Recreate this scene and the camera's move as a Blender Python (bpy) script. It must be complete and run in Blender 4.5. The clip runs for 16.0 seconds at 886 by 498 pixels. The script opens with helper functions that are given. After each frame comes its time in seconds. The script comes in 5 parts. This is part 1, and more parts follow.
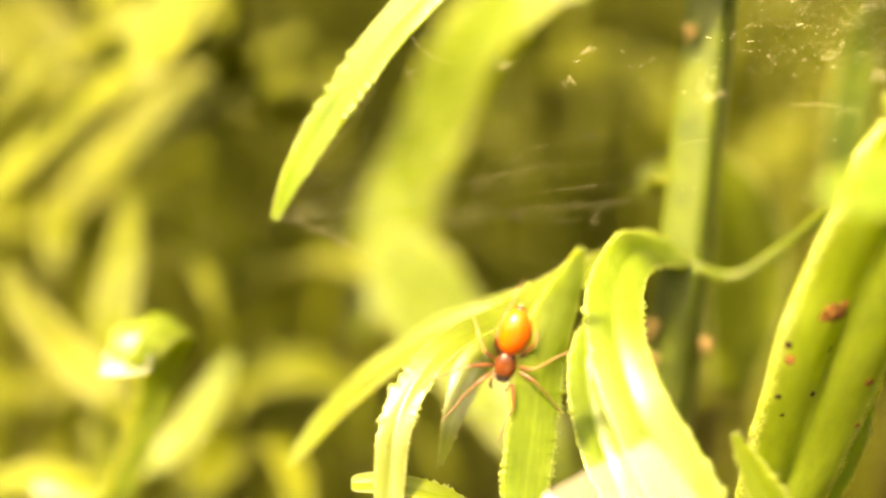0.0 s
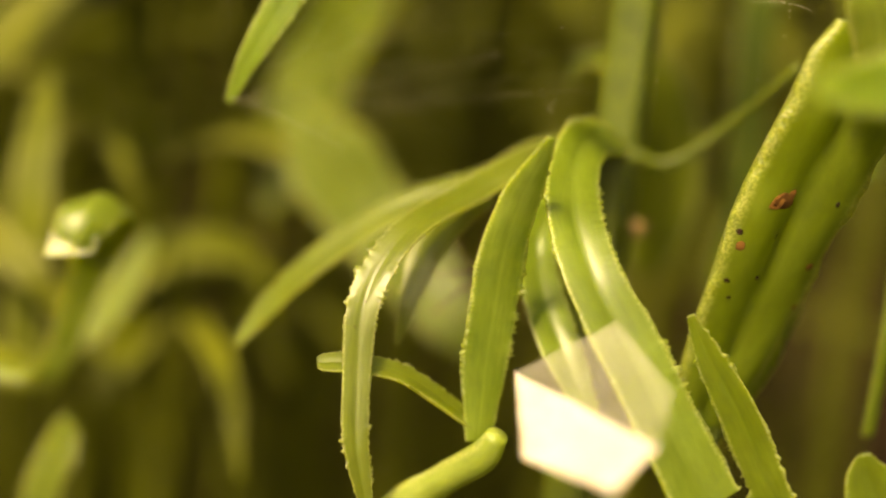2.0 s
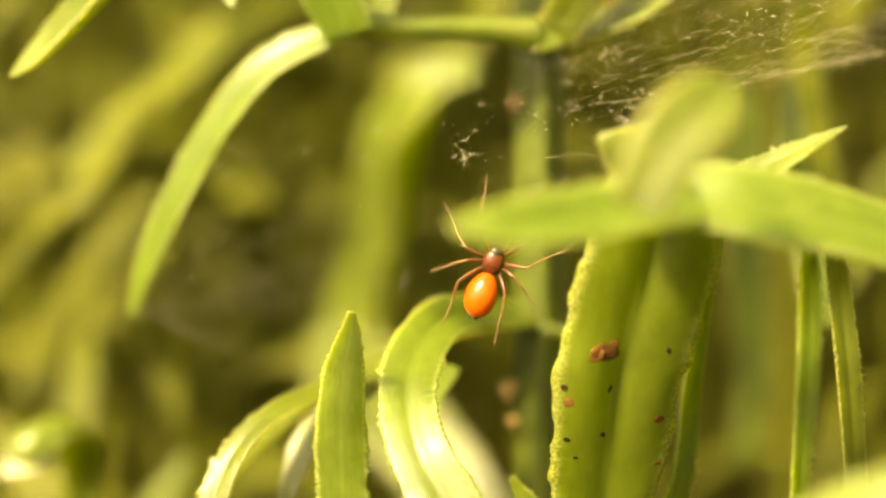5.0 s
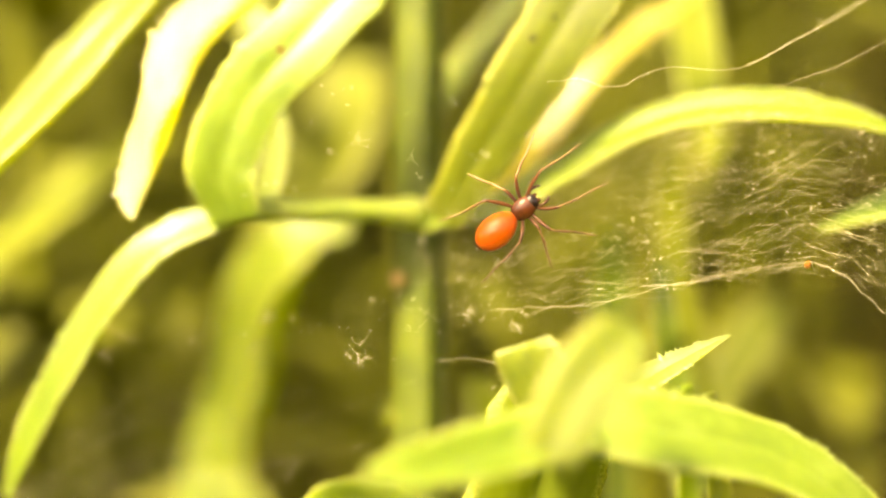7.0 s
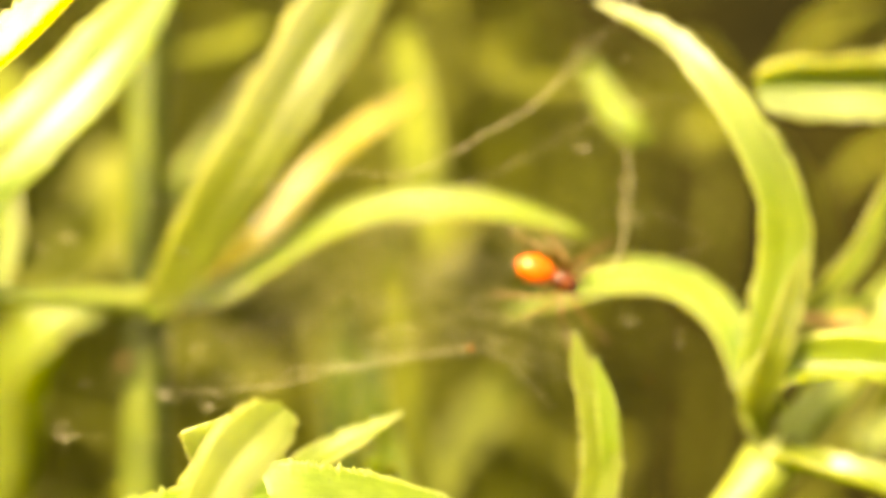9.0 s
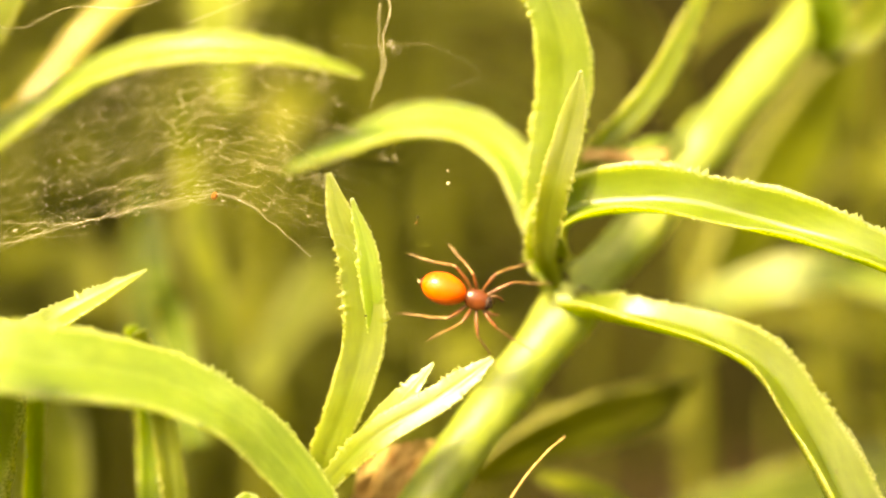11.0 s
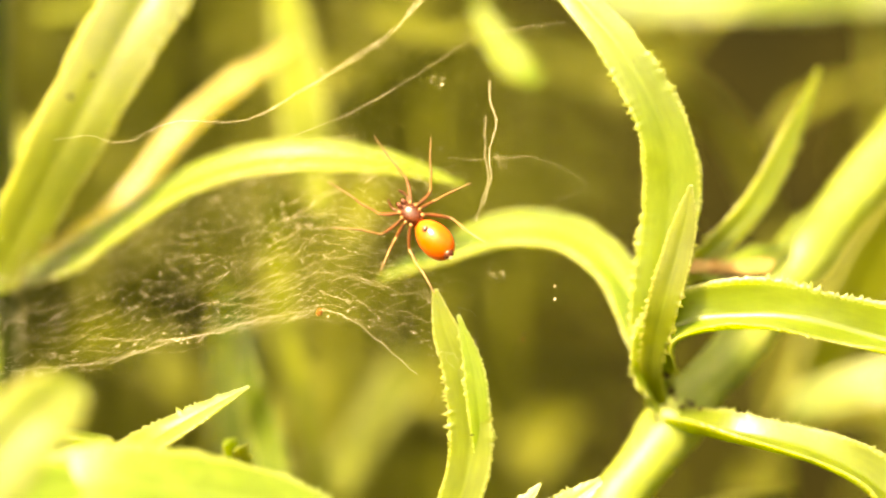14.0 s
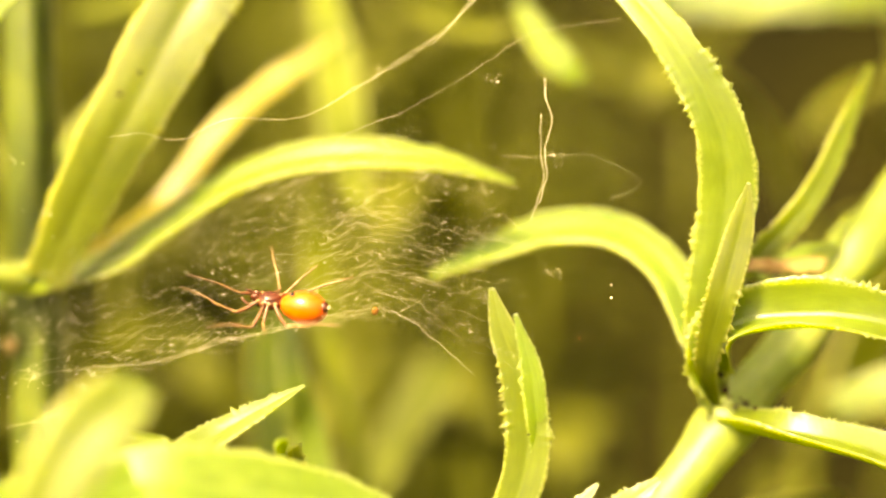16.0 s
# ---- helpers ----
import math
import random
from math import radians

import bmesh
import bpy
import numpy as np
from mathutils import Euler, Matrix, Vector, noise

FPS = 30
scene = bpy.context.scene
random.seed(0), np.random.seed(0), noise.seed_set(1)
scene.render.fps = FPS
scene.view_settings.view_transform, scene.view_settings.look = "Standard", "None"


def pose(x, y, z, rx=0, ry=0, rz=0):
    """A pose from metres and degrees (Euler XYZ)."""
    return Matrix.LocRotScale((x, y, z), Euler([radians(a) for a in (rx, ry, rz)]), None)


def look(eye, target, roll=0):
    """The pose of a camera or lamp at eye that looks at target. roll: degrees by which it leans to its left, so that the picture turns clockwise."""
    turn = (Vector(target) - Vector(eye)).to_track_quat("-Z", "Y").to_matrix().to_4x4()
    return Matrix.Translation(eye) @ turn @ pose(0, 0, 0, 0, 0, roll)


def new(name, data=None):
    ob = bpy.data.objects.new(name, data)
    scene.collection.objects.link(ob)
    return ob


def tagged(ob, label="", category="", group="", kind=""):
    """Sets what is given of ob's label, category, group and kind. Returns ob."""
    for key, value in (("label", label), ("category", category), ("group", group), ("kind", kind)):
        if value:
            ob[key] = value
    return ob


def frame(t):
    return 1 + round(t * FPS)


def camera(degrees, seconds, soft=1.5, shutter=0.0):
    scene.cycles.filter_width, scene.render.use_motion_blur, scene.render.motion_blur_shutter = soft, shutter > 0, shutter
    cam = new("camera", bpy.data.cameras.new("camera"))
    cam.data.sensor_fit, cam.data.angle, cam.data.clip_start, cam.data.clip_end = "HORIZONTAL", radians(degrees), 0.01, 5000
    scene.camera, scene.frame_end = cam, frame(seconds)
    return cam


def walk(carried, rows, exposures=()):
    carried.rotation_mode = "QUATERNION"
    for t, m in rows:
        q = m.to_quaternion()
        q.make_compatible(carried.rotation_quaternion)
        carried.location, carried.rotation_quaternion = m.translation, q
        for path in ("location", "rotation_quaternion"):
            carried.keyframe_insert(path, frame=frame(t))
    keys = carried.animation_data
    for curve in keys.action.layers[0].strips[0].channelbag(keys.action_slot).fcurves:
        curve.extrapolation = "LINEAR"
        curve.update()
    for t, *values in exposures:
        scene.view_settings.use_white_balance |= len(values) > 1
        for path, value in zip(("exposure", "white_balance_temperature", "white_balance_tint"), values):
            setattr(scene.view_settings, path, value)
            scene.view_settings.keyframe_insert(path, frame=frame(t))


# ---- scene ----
LENS = 32.0
cam = camera(LENS, 16.0, soft=2.4)
# a close-up lens with a shallow depth of field
cam.data.dof.use_dof = True
cam.data.dof.focus_distance = 0.0565
cam.data.dof.aperture_fstop = 16.0
walk(cam, [
    (0.0, pose(-0.01306, 0.00231, -0.00471, 85.37, -4.95, 0.74)),
    (0.5, pose(-0.01455, 0.00343, -0.00568, 82.46, -5.39, -0.17)),
    (1.0, pose(-0.01642, 0.00114, -0.00465, 82.26, -5.85, -3.99)),
    (1.5, pose(-0.02051, 0.00157, -0.00391, 80.62, -6.69, -7.86)),
    (2.0, pose(-0.01863, 0.00126, -0.00457, 81.24, -6.36, -6.04)),
    (2.5, pose(-0.00521, -0.00047, -0.00677, 85.16, -2.81, 1.72)),
    (3.0, pose(0.00275, -0.00042, -0.00800, 86.43, 0.72, 6.89)),
    (3.2, pose(0.00473, 0.00036, -0.00852, 86.54, 1.69, 8.12)),
    (5.3, pose(0.00227, 0.00027, -0.00463, 89.96, 0.53, 8.90)),
    (5.5, pose(0.00004, 0.00022, -0.00350, 89.24, 0.23, 6.40)),
    (6.0, pose(-0.00066, 0.00003, -0.00193, 89.95, -0.22, 3.64)),
    (6.5, pose(-0.00136, 0.00003, -0.00025, 90.48, -0.18, 3.52)),
    (7.0, pose(0.00063, -0.00067, -0.00008, 91.19, 0.14, 2.29)),
    (7.5, pose(0.00227, -0.00192, 0.00050, 92.76, 0.29, 0.17)),
    (8.0, pose(0.00500, -0.00239, 0.00164, 92.29, 0.89, -0.79)),
    (8.5, pose(0.00512, -0.00351, 0.00085, 93.24, 0.71, -1.40)),
    (9.0, pose(0.00716, -0.00692, 0.00051, 93.67, 0.48, -3.00)),
    (9.5, pose(0.00995, -0.00633, -0.00086, 93.95, 1.16, -3.88)),
    (10.0, pose(0.01348, -0.00360, -0.00020, 90.54, 2.06, -4.62)),
    (10.2, pose(0.01451, -0.00167, -0.00263, 91.69, 2.49, -4.47)),
    (12.3, pose(0.01642, -0.00147, -0.00365, 90.37, 3.12, -4.04)),
    (12.5, pose(0.01664, -0.00169, -0.00420, 90.83, 3.30, -4.51)),
    (13.0, pose(0.01557, -0.00240, -0.00350, 91.72, 3.17, -4.01)),
    (13.5, pose(0.01461, -0.00256, -0.00248, 92.58, 3.03, -3.85)),
    (14.0, pose(0.01345, -0.00053, -0.00085, 93.49, 2.72, -2.57)),
    (14.5, pose(0.01288, -0.00107, -0.00052, 94.47, 2.13, -1.28)),
    (15.0, pose(0.01229, -0.00074, -0.00021, 94.04, 2.34, -1.59)),
    (15.5, pose(0.01182, -0.00165, -0.00014, 94.29, 2.31, -2.37)),
    (16.0, pose(0.01141, -0.00005, -0.00068, 93.38, 2.71, -2.60)),
], exposures=[(0.0, 1.98, 10200, 8), (0.5, 1.43, 10200, 8), (1.0, 0.98, 10200, 8), (1.5, 0.52, 10200, 8), (2.0, 0.50, 10200, 8), (2.5, 0.75, 10200, 8), (3.2, 0.93, 10200, 8), (5.3, 1.35, 10200, 8), (6.5, 1.88, 10200, 8), (7.5, 1.63, 10200, 8), (8.1, 1.48, 10900, 8), (9.0, 1.70, 10900, 8), (13.0, 1.79, 10500, 8), (14.0, 1.88, 10700, 8), (15.0, 1.81, 10900, 8), (16.0, 1.74, 10900, 8)])

# ---- world, sun ----
world = bpy.data.worlds.new("world")
scene.world = world
world.use_nodes = True
wn = world.node_tree.nodes
sky = wn.new("ShaderNodeTexSky")
sky.sky_type = 'NISHITA'
sky.sun_disc = False
sky.sun_elevation = radians(44)
sky.dust_density = 6.0
sky.air_density = 0.35
sky.ozone_density = 0.3
sky.sun_rotation = radians(-150)
wn["Background"].inputs["Strength"].default_value = 0.15
world.node_tree.links.new(sky.outputs[0], wn["Background"].inputs["Color"])

sun_data = bpy.data.lights.new("sun", 'SUN')
sun_data.energy = 5.0
sun_data.angle = radians(8.0)
sun_data.color = (1.0, 0.90, 0.66)
sun = new("sun", sun_data)
sun.matrix_world = look((-0.36, -0.62, 0.70), (0, 0, 0))

MM = 0.001

# ---- materials ----


def nodes_of(name):
    m = bpy.data.materials.new(name)
    m.use_nodes = True
    t = m.node_tree
    for n in list(t.nodes):
        t.nodes.remove(n)
    return m, t


def ramp(t, stops):
    r = t.nodes.new("ShaderNodeValToRGB")
    e = r.color_ramp.elements
    while len(e) < len(stops):
        e.new(0.5)
    for k, (p, c) in zip(e, stops):
        k.position, k.color = p, (*c, 1)
    return r


def noise_at(t, vector, scale, detail=3.0, rough=0.55):
    n = t.nodes.new("ShaderNodeTexNoise")
    n.inputs["Scale"].default_value = scale
    n.inputs["Detail"].default_value = detail
    n.inputs["Roughness"].default_value = rough
    t.links.new(vector, n.inputs["Vector"])
    return n


def mixed(t, mode, fac, a, b):
    """a and b mixed; fac, a, b: sockets, or plain values."""
    m = t.nodes.new("ShaderNodeMix")
    m.data_type, m.blend_type = 'RGBA', mode
    for sock, v in ((m.inputs[0], fac), (m.inputs[6], a), (m.inputs[7], b)):
        if isinstance(v, (int, float)):
            sock.default_value = v
        elif isinstance(v, tuple):
            sock.default_value = (*v, 1)
        else:
            t.links.new(v, sock)
    return m.outputs[2]


def leaf_material(name, dark, mid, light, through_light=0.3, rough=0.3, spots=0.5, flesh=0.75, gloss=1.0):
    """A leaf: streaks along its length, a paler midrib, dark specks, a waxy skin and light shining through."""
    m, t = nodes_of(name)
    out = t.nodes.new("ShaderNodeOutputMaterial")
    uv = t.nodes.new("ShaderNodeUVMap")
    co = t.nodes.new("ShaderNodeTexCoord").outputs["Object"]
    info = t.nodes.new("ShaderNodeObjectInfo")
    stretch = t.nodes.new("ShaderNodeMapping")
    stretch.inputs["Scale"].default_value = (5.0, 0.45, 1.0)
    t.links.new(uv.outputs[0], stretch.inputs["Vector"])
    streak = noise_at(t, stretch.outputs[0], 2.2, 4.0)
    patch = noise_at(t, co, 380.0, 3.0)
    grain = noise_at(t, co, 5200.0, 2.0)
    add = t.nodes.new("ShaderNodeMath")
    add.operation = 'MULTIPLY_ADD'
    t.links.new(streak.outputs[0], add.inputs[0])
    add.inputs[1].default_value = 0.32
    half = t.nodes.new("ShaderNodeMath")
    half.operation = 'MULTIPLY'
    t.links.new(patch.outputs[0], half.inputs[0])
    half.inputs[1].default_value = 0.70
    t.links.new(half.outputs[0], add.inputs[2])
    base = ramp(t, [(0.32, dark), (0.52, mid), (0.74, light)])
    t.links.new(add.outputs[0], base.inputs[0])
    col = base.outputs[0]
    # midrib
    sep = t.nodes.new("ShaderNodeSeparateXYZ")
    t.links.new(uv.outputs[0], sep.inputs[0])
    rib = ramp(t, [(0.0, (0, 0, 0)), (0.44, (0, 0, 0)), (0.5, (1, 1, 1)), (0.56, (0, 0, 0))])
    t.links.new(sep.outputs[0], rib.inputs[0])
    ribf = t.nodes.new("ShaderNodeMath")
    ribf.operation = 'MULTIPLY'
    t.links.new(rib.outputs[0], ribf.inputs[0])
    ribf.inputs[1].default_value = 0.35
    col = mixed(t, 'MIX', ribf.outputs[0], col, light)
    # pale grainy margins
    edge = ramp(t, [(0.0, (1, 1, 1)), (0.045, (0.9, 0.9, 0.9)), (0.10, (0, 0, 0)), (0.90, (0, 0, 0)), (0.955, (0.9, 0.9, 0.9)), (1.0, (1, 1, 1))])
    t.links.new(sep.outputs[0], edge.inputs[0])
    beads = ramp(t, [(0.40, (0.15, 0.15, 0.15)), (0.60, (1, 1, 1))])
    t.links.new(noise_at(t, co, 9000.0, 1.0).outputs[0], beads.inputs[0])
    rim = t.nodes.new("ShaderNodeMath")
    rim.operation = 'MULTIPLY'
    t.links.new(edge.outputs[0], rim.inputs[0])
    t.links.new(beads.outputs[0], rim.inputs[1])
    pale = t.nodes.new("ShaderNodeMath")
    pale.operation = 'MULTIPLY'
    t.links.new(rim.outputs[0], pale.inputs[0])
    pale.inputs[1].default_value = 0.55
    col = mixed(t, 'MIX', pale.outputs[0], col, (0.58, 0.60, 0.27))
    # each leaf a little different
    hue = t.nodes.new("ShaderNodeHueSaturation")
    for sock, lo, hi in (("Hue", 0.485, 0.508), ("Value", 0.82, 1.16)):
        mr = t.nodes.new("ShaderNodeMapRange")
        t.links.new(info.outputs["Random"], mr.inputs["Value"])
        mr.inputs["To Min"].default_value, mr.inputs["To Max"].default_value = lo, hi
        t.links.new(mr.outputs[0], hue.inputs[sock])
    t.links.new(col, hue.inputs["Color"])
    col = hue.outputs[0]
    # specks of dirt
    vor = noise_at(t, co, 2300.0, 2.0, 0.5)
    where = noise_at(t, co, 260.0, 2.0, 0.5)
    speck = ramp(t, [(0.0, (0, 0, 0)), (0.70, (0, 0, 0)), (0.75, (1, 1, 1))])
    t.links.new(vor.outputs[0], speck.inputs[0])
    zone = ramp(t, [(0.0, (0, 0, 0)), (0.52, (0, 0, 0)), (0.66, (1, 1, 1))])
    t.links.new(where.outputs[0], zone.inputs[0])
    both = t.nodes.new("ShaderNodeMath")
    both.operation = 'MULTIPLY'
    t.links.new(speck.outputs[0], both.inputs[0])
    t.links.new(zone.outputs[0], both.inputs[1])
    amt = t.nodes.new("ShaderNodeMath")
    amt.operation = 'MULTIPLY'
    t.links.new(both.outputs[0], amt.inputs[0])
    amt.inputs[1].default_value = spots
    col = mixed(t, 'MIX', amt.outputs[0], col, (0.10, 0.06, 0.015))
    bump = t.nodes.new("ShaderNodeBump")
    bump.inputs["Strength"].default_value = 0.35
    bump.inputs["Distance"].default_value = 0.00004
    hsum = t.nodes.new("ShaderNodeMath")
    hsum.operation = 'ADD'
    t.links.new(patch.outputs[0], hsum.inputs[0])
    t.links.new(grain.outputs[0], hsum.inputs[1])
    t.links.new(hsum.outputs[0], bump.inputs["Height"])
    p = t.nodes.new("ShaderNodeBsdfPrincipled")
    t.links.new(col, p.inputs["Base Color"])
    p.inputs["Roughness"].default_value = rough
    p.inputs["Specular IOR Level"].default_value = gloss
    p.inputs["Subsurface Weight"].default_value = flesh
    p.inputs["Subsurface Radius"].default_value = (0.0011, 0.0010, 0.0003)
    p.inputs["Subsurface Scale"].default_value = 1.0
    t.links.new(bump.outputs[0], p.inputs["Normal"])
    tr = t.nodes.new("ShaderNodeBsdfTranslucent")
    warm = mixed(t, 'MULTIPLY', 1.0, col, (2.2, 2.1, 0.5))
    t.links.new(warm, tr.inputs["Color"])
    mx = t.nodes.new("ShaderNodeMixShader")
    mx.inputs[0].default_value = through_light
    t.links.new(p.outputs[0], mx.inputs[1])
    t.links.new(tr.outputs[0], mx.inputs[2])
    t.links.new(mx.outputs[0], out.inputs[0])
    return m


def plain_material(name, c1, c2, scale, rough=0.5, spec=0.4, bump=0.3, dist=0.00003, sss=0.0):
    m, t = nodes_of(name)
    out = t.nodes.new("ShaderNodeOutputMaterial")
    co = t.nodes.new("ShaderNodeTexCoord").outputs["Object"]
    n1 = noise_at(t, co, scale, 4.0)
    n2 = noise_at(t, co, scale * 7, 3.0)
    add = t.nodes.new("ShaderNodeMath")
    add.operation = 'MULTIPLY_ADD'
    t.links.new(n2.outputs[0], add.inputs[0])
    add.inputs[1].default_value = 0.35
    t.links.new(n1.outputs[0], add.inputs[2])
    r = ramp(t, [(0.42, c1), (0.86, c2)])
    t.links.new(add.outputs[0], r.inputs[0])
    p = t.nodes.new("ShaderNodeBsdfPrincipled")
    t.links.new(r.outputs[0], p.inputs["Base Color"])
    p.inputs["Roughness"].default_value = rough
    p.inputs["Specular IOR Level"].default_value = spec
    if sss:
        p.inputs["Subsurface Weight"].default_value = sss
        p.inputs["Subsurface Radius"].default_value = (0.0006, 0.00025, 0.0001)
    b = t.nodes.new("ShaderNodeBump")
    b.inputs["Strength"].default_value = bump
    b.inputs["Distance"].default_value = dist
    t.links.new(n2.outputs[0], b.inputs["Height"])
    t.links.new(b.outputs[0], p.inputs["Normal"])
    t.links.new(p.outputs[0], out.inputs[0])
    return m


M_LEAF = leaf_material("leaf_yellow_green", (0.125, 0.180, 0.012), (0.165, 0.234, 0.018), (0.225, 0.305, 0.042), 0.45, 0.40)
M_STEM = leaf_material("stem_green", (0.055, 0.092, 0.009), (0.100, 0.150, 0.015), (0.16, 0.21, 0.030), 0.12, 0.45, 0.4, 0.75, 0.5)
M_STALK = leaf_material("stalk_pale_green", (0.17, 0.245, 0.035), (0.25, 0.335, 0.065), (0.37, 0.44, 0.11), 0.25, 0.48, 0.4, 0.75, 0.7)
M_FAR = leaf_material("far_foliage", (0.058, 0.076, 0.003), (0.116, 0.144, 0.006), (0.19, 0.22, 0.015), 0.35, 0.6, 0.0, 0.0, 0.3)
M_YOUNG = leaf_material("leaf_young_pale", (0.125, 0.195, 0.018), (0.185, 0.265, 0.032), (0.29, 0.38, 0.08), 0.4, 0.40)
# whitish leaf colour with strong sunlight painted in; the torn tip wears it too
M_SUNLIT_PALE = leaf_material("leaf_sunlit_pale", (0.55, 0.60, 0.28), (0.70, 0.74, 0.42), (0.84, 0.86, 0.60))
M_YELLOWING = leaf_material("leaf_yellowing", (0.20, 0.195, 0.005), (0.32, 0.30, 0.009), (0.43, 0.41, 0.025), 0.42, 0.38)
M_SOIL = plain_material("soil", (0.010, 0.0055, 0.0025), (0.036, 0.021, 0.008), 90.0, 0.95, 0.1, 0.8, 0.004)
# near-black olive: the shade among the distant plants is put into this colour
M_FAR_SHADE = plain_material("far_growth", (0.004, 0.0036, 0.0002), (0.017, 0.0150, 0.0005), 22.0, 0.9, 0.1, 0.5, 0.01)
M_ABDOMEN = plain_material("abdomen_orange", (0.53, 0.070, 0.0075), (0.71, 0.135, 0.017), 900.0, 0.28, 0.5, 0.12, 0.00002, 0.25)
M_CARAPACE = plain_material("carapace_brown", (0.040, 0.011, 0.004), (0.125, 0.034, 0.010), 1500.0, 0.25, 0.55, 0.15, 0.00002, 0.04)
M_STERNUM = plain_material("sternum_dark_brown", (0.045, 0.012, 0.006), (0.11, 0.03, 0.012), 1500.0, 0.25, 0.55, 0.15, 0.00002)
M_LEG = plain_material("leg_red_brown", (0.055, 0.019, 0.006), (0.155, 0.058, 0.017), 1800.0, 0.3, 0.5, 0.2, 0.00001, 0.1)
M_SHIN = plain_material("leg_straw", (0.13, 0.060, 0.020), (0.34, 0.20, 0.075), 1800.0, 0.3, 0.5, 0.2, 0.00001, 0.1)
M_FOOT = plain_material("leg_tip_straw", (0.13, 0.065, 0.026), (0.34, 0.22, 0.10), 1800.0, 0.4, 0.4, 0.2, 0.00001)
M_DARK = plain_material("dark_brown", (0.012, 0.008, 0.006), (0.04, 0.02, 0.012), 2500.0, 0.25, 0.6, 0.1, 0.00001)
M_SILK = plain_material("silk", (0.86, 0.79, 0.46), (0.95, 0.90, 0.60), 900.0, 0.3, 0.8, 0.0)
M_SILK.node_tree.nodes["Principled BSDF"].inputs["Sheen Weight"].default_value = 0.6
M_WHITE = plain_material("white_petal", (0.52, 0.47, 0.38), (0.68, 0.63, 0.54), 420.0, 0.55, 0.3, 0.4, 0.00008, 0.3)
M_DRY = plain_material("dry_leaf", (0.26, 0.14, 0.04), (0.52, 0.38, 0.15), 1100.0, 0.75, 0.2, 0.8, 0.00015)
M_STRAW = plain_material("straw", (0.42, 0.34, 0.19), (0.62, 0.54, 0.36), 800.0, 0.6, 0.3, 0.3)
M_SCAR = plain_material("stem_scar_tan", (0.20, 0.13, 0.05), (0.34, 0.24, 0.09), 1600.0, 0.7, 0.2, 0.5)
M_FRASS = plain_material("frass", (0.020, 0.012, 0.006), (0.07, 0.04, 0.018), 2500.0, 0.9, 0.1, 0.8)
M_SPOT = plain_material("rust_spot", (0.05, 0.02, 0.008), (0.22, 0.10, 0.02), 1600.0, 0.8, 0.2, 0.6)

# ---- builders ----


def mesh_of(name, verts, faces, material, uvs=None):
    me = bpy.data.meshes.new(name)
    me.from_pydata([tuple(v) for v in verts], [], faces)
    me.polygons.foreach_set("use_smooth", [True] * len(me.polygons))
    if uvs is not None:
        layer = me.uv_layers.new(name="UVMap")
        idx = np.empty(len(me.loops), dtype=np.int32)
        me.loops.foreach_get("vertex_index", idx)
        layer.data.foreach_set("uv", np.asarray(uvs, dtype=np.float32)[idx].ravel())
    me.materials.append(material)
    me.validate()
    return me


def part(name, verts, faces, material, parent=None, label="", uvs=None):
    ob = new(name, mesh_of(name, verts, faces, material, uvs))
    if parent is not None:
        ob.parent = parent
    if label:
        tagged(ob, label)
    return ob


def thing(name, label, category, group="", kind="", at=(0, 0, 0)):
    ob = new(name)
    ob.empty_display_size = 0.005
    ob.location = at
    return tagged(ob, label, category, group, kind)


def spline(pts, n):
    """Points and their fourth value (a width) on a smooth curve through pts, evenly spread over its length."""
    p = np.array(pts, float)
    p = np.vstack([2 * p[0] - p[1], p, 2 * p[-1] - p[-2]])
    a, b, c, d = (q[:, None, :] for q in (p[:-3], p[1:-2], p[2:-1], p[3:]))
    s = np.linspace(0, 1, 24, endpoint=False)[None, :, None]
    fine = 0.5 * (2 * b + (c - a) * s + (2 * a - 5 * b + 4 * c - d) * s * s + (3 * b - a - 3 * c + d) * s ** 3)
    fine = np.vstack([fine.reshape(-1, 4), p[-2:-1]])
    dist = np.r_[0, np.cumsum(np.linalg.norm(np.diff(fine[:, :3], axis=0), axis=1))]
    at = np.linspace(0, dist[-1], n)
    return np.stack([np.interp(at, dist, fine[:, k]) for k in range(4)], 1), at


def unit(v):
    return v / np.maximum(np.linalg.norm(v, axis=-1, keepdims=True), 1e-9)


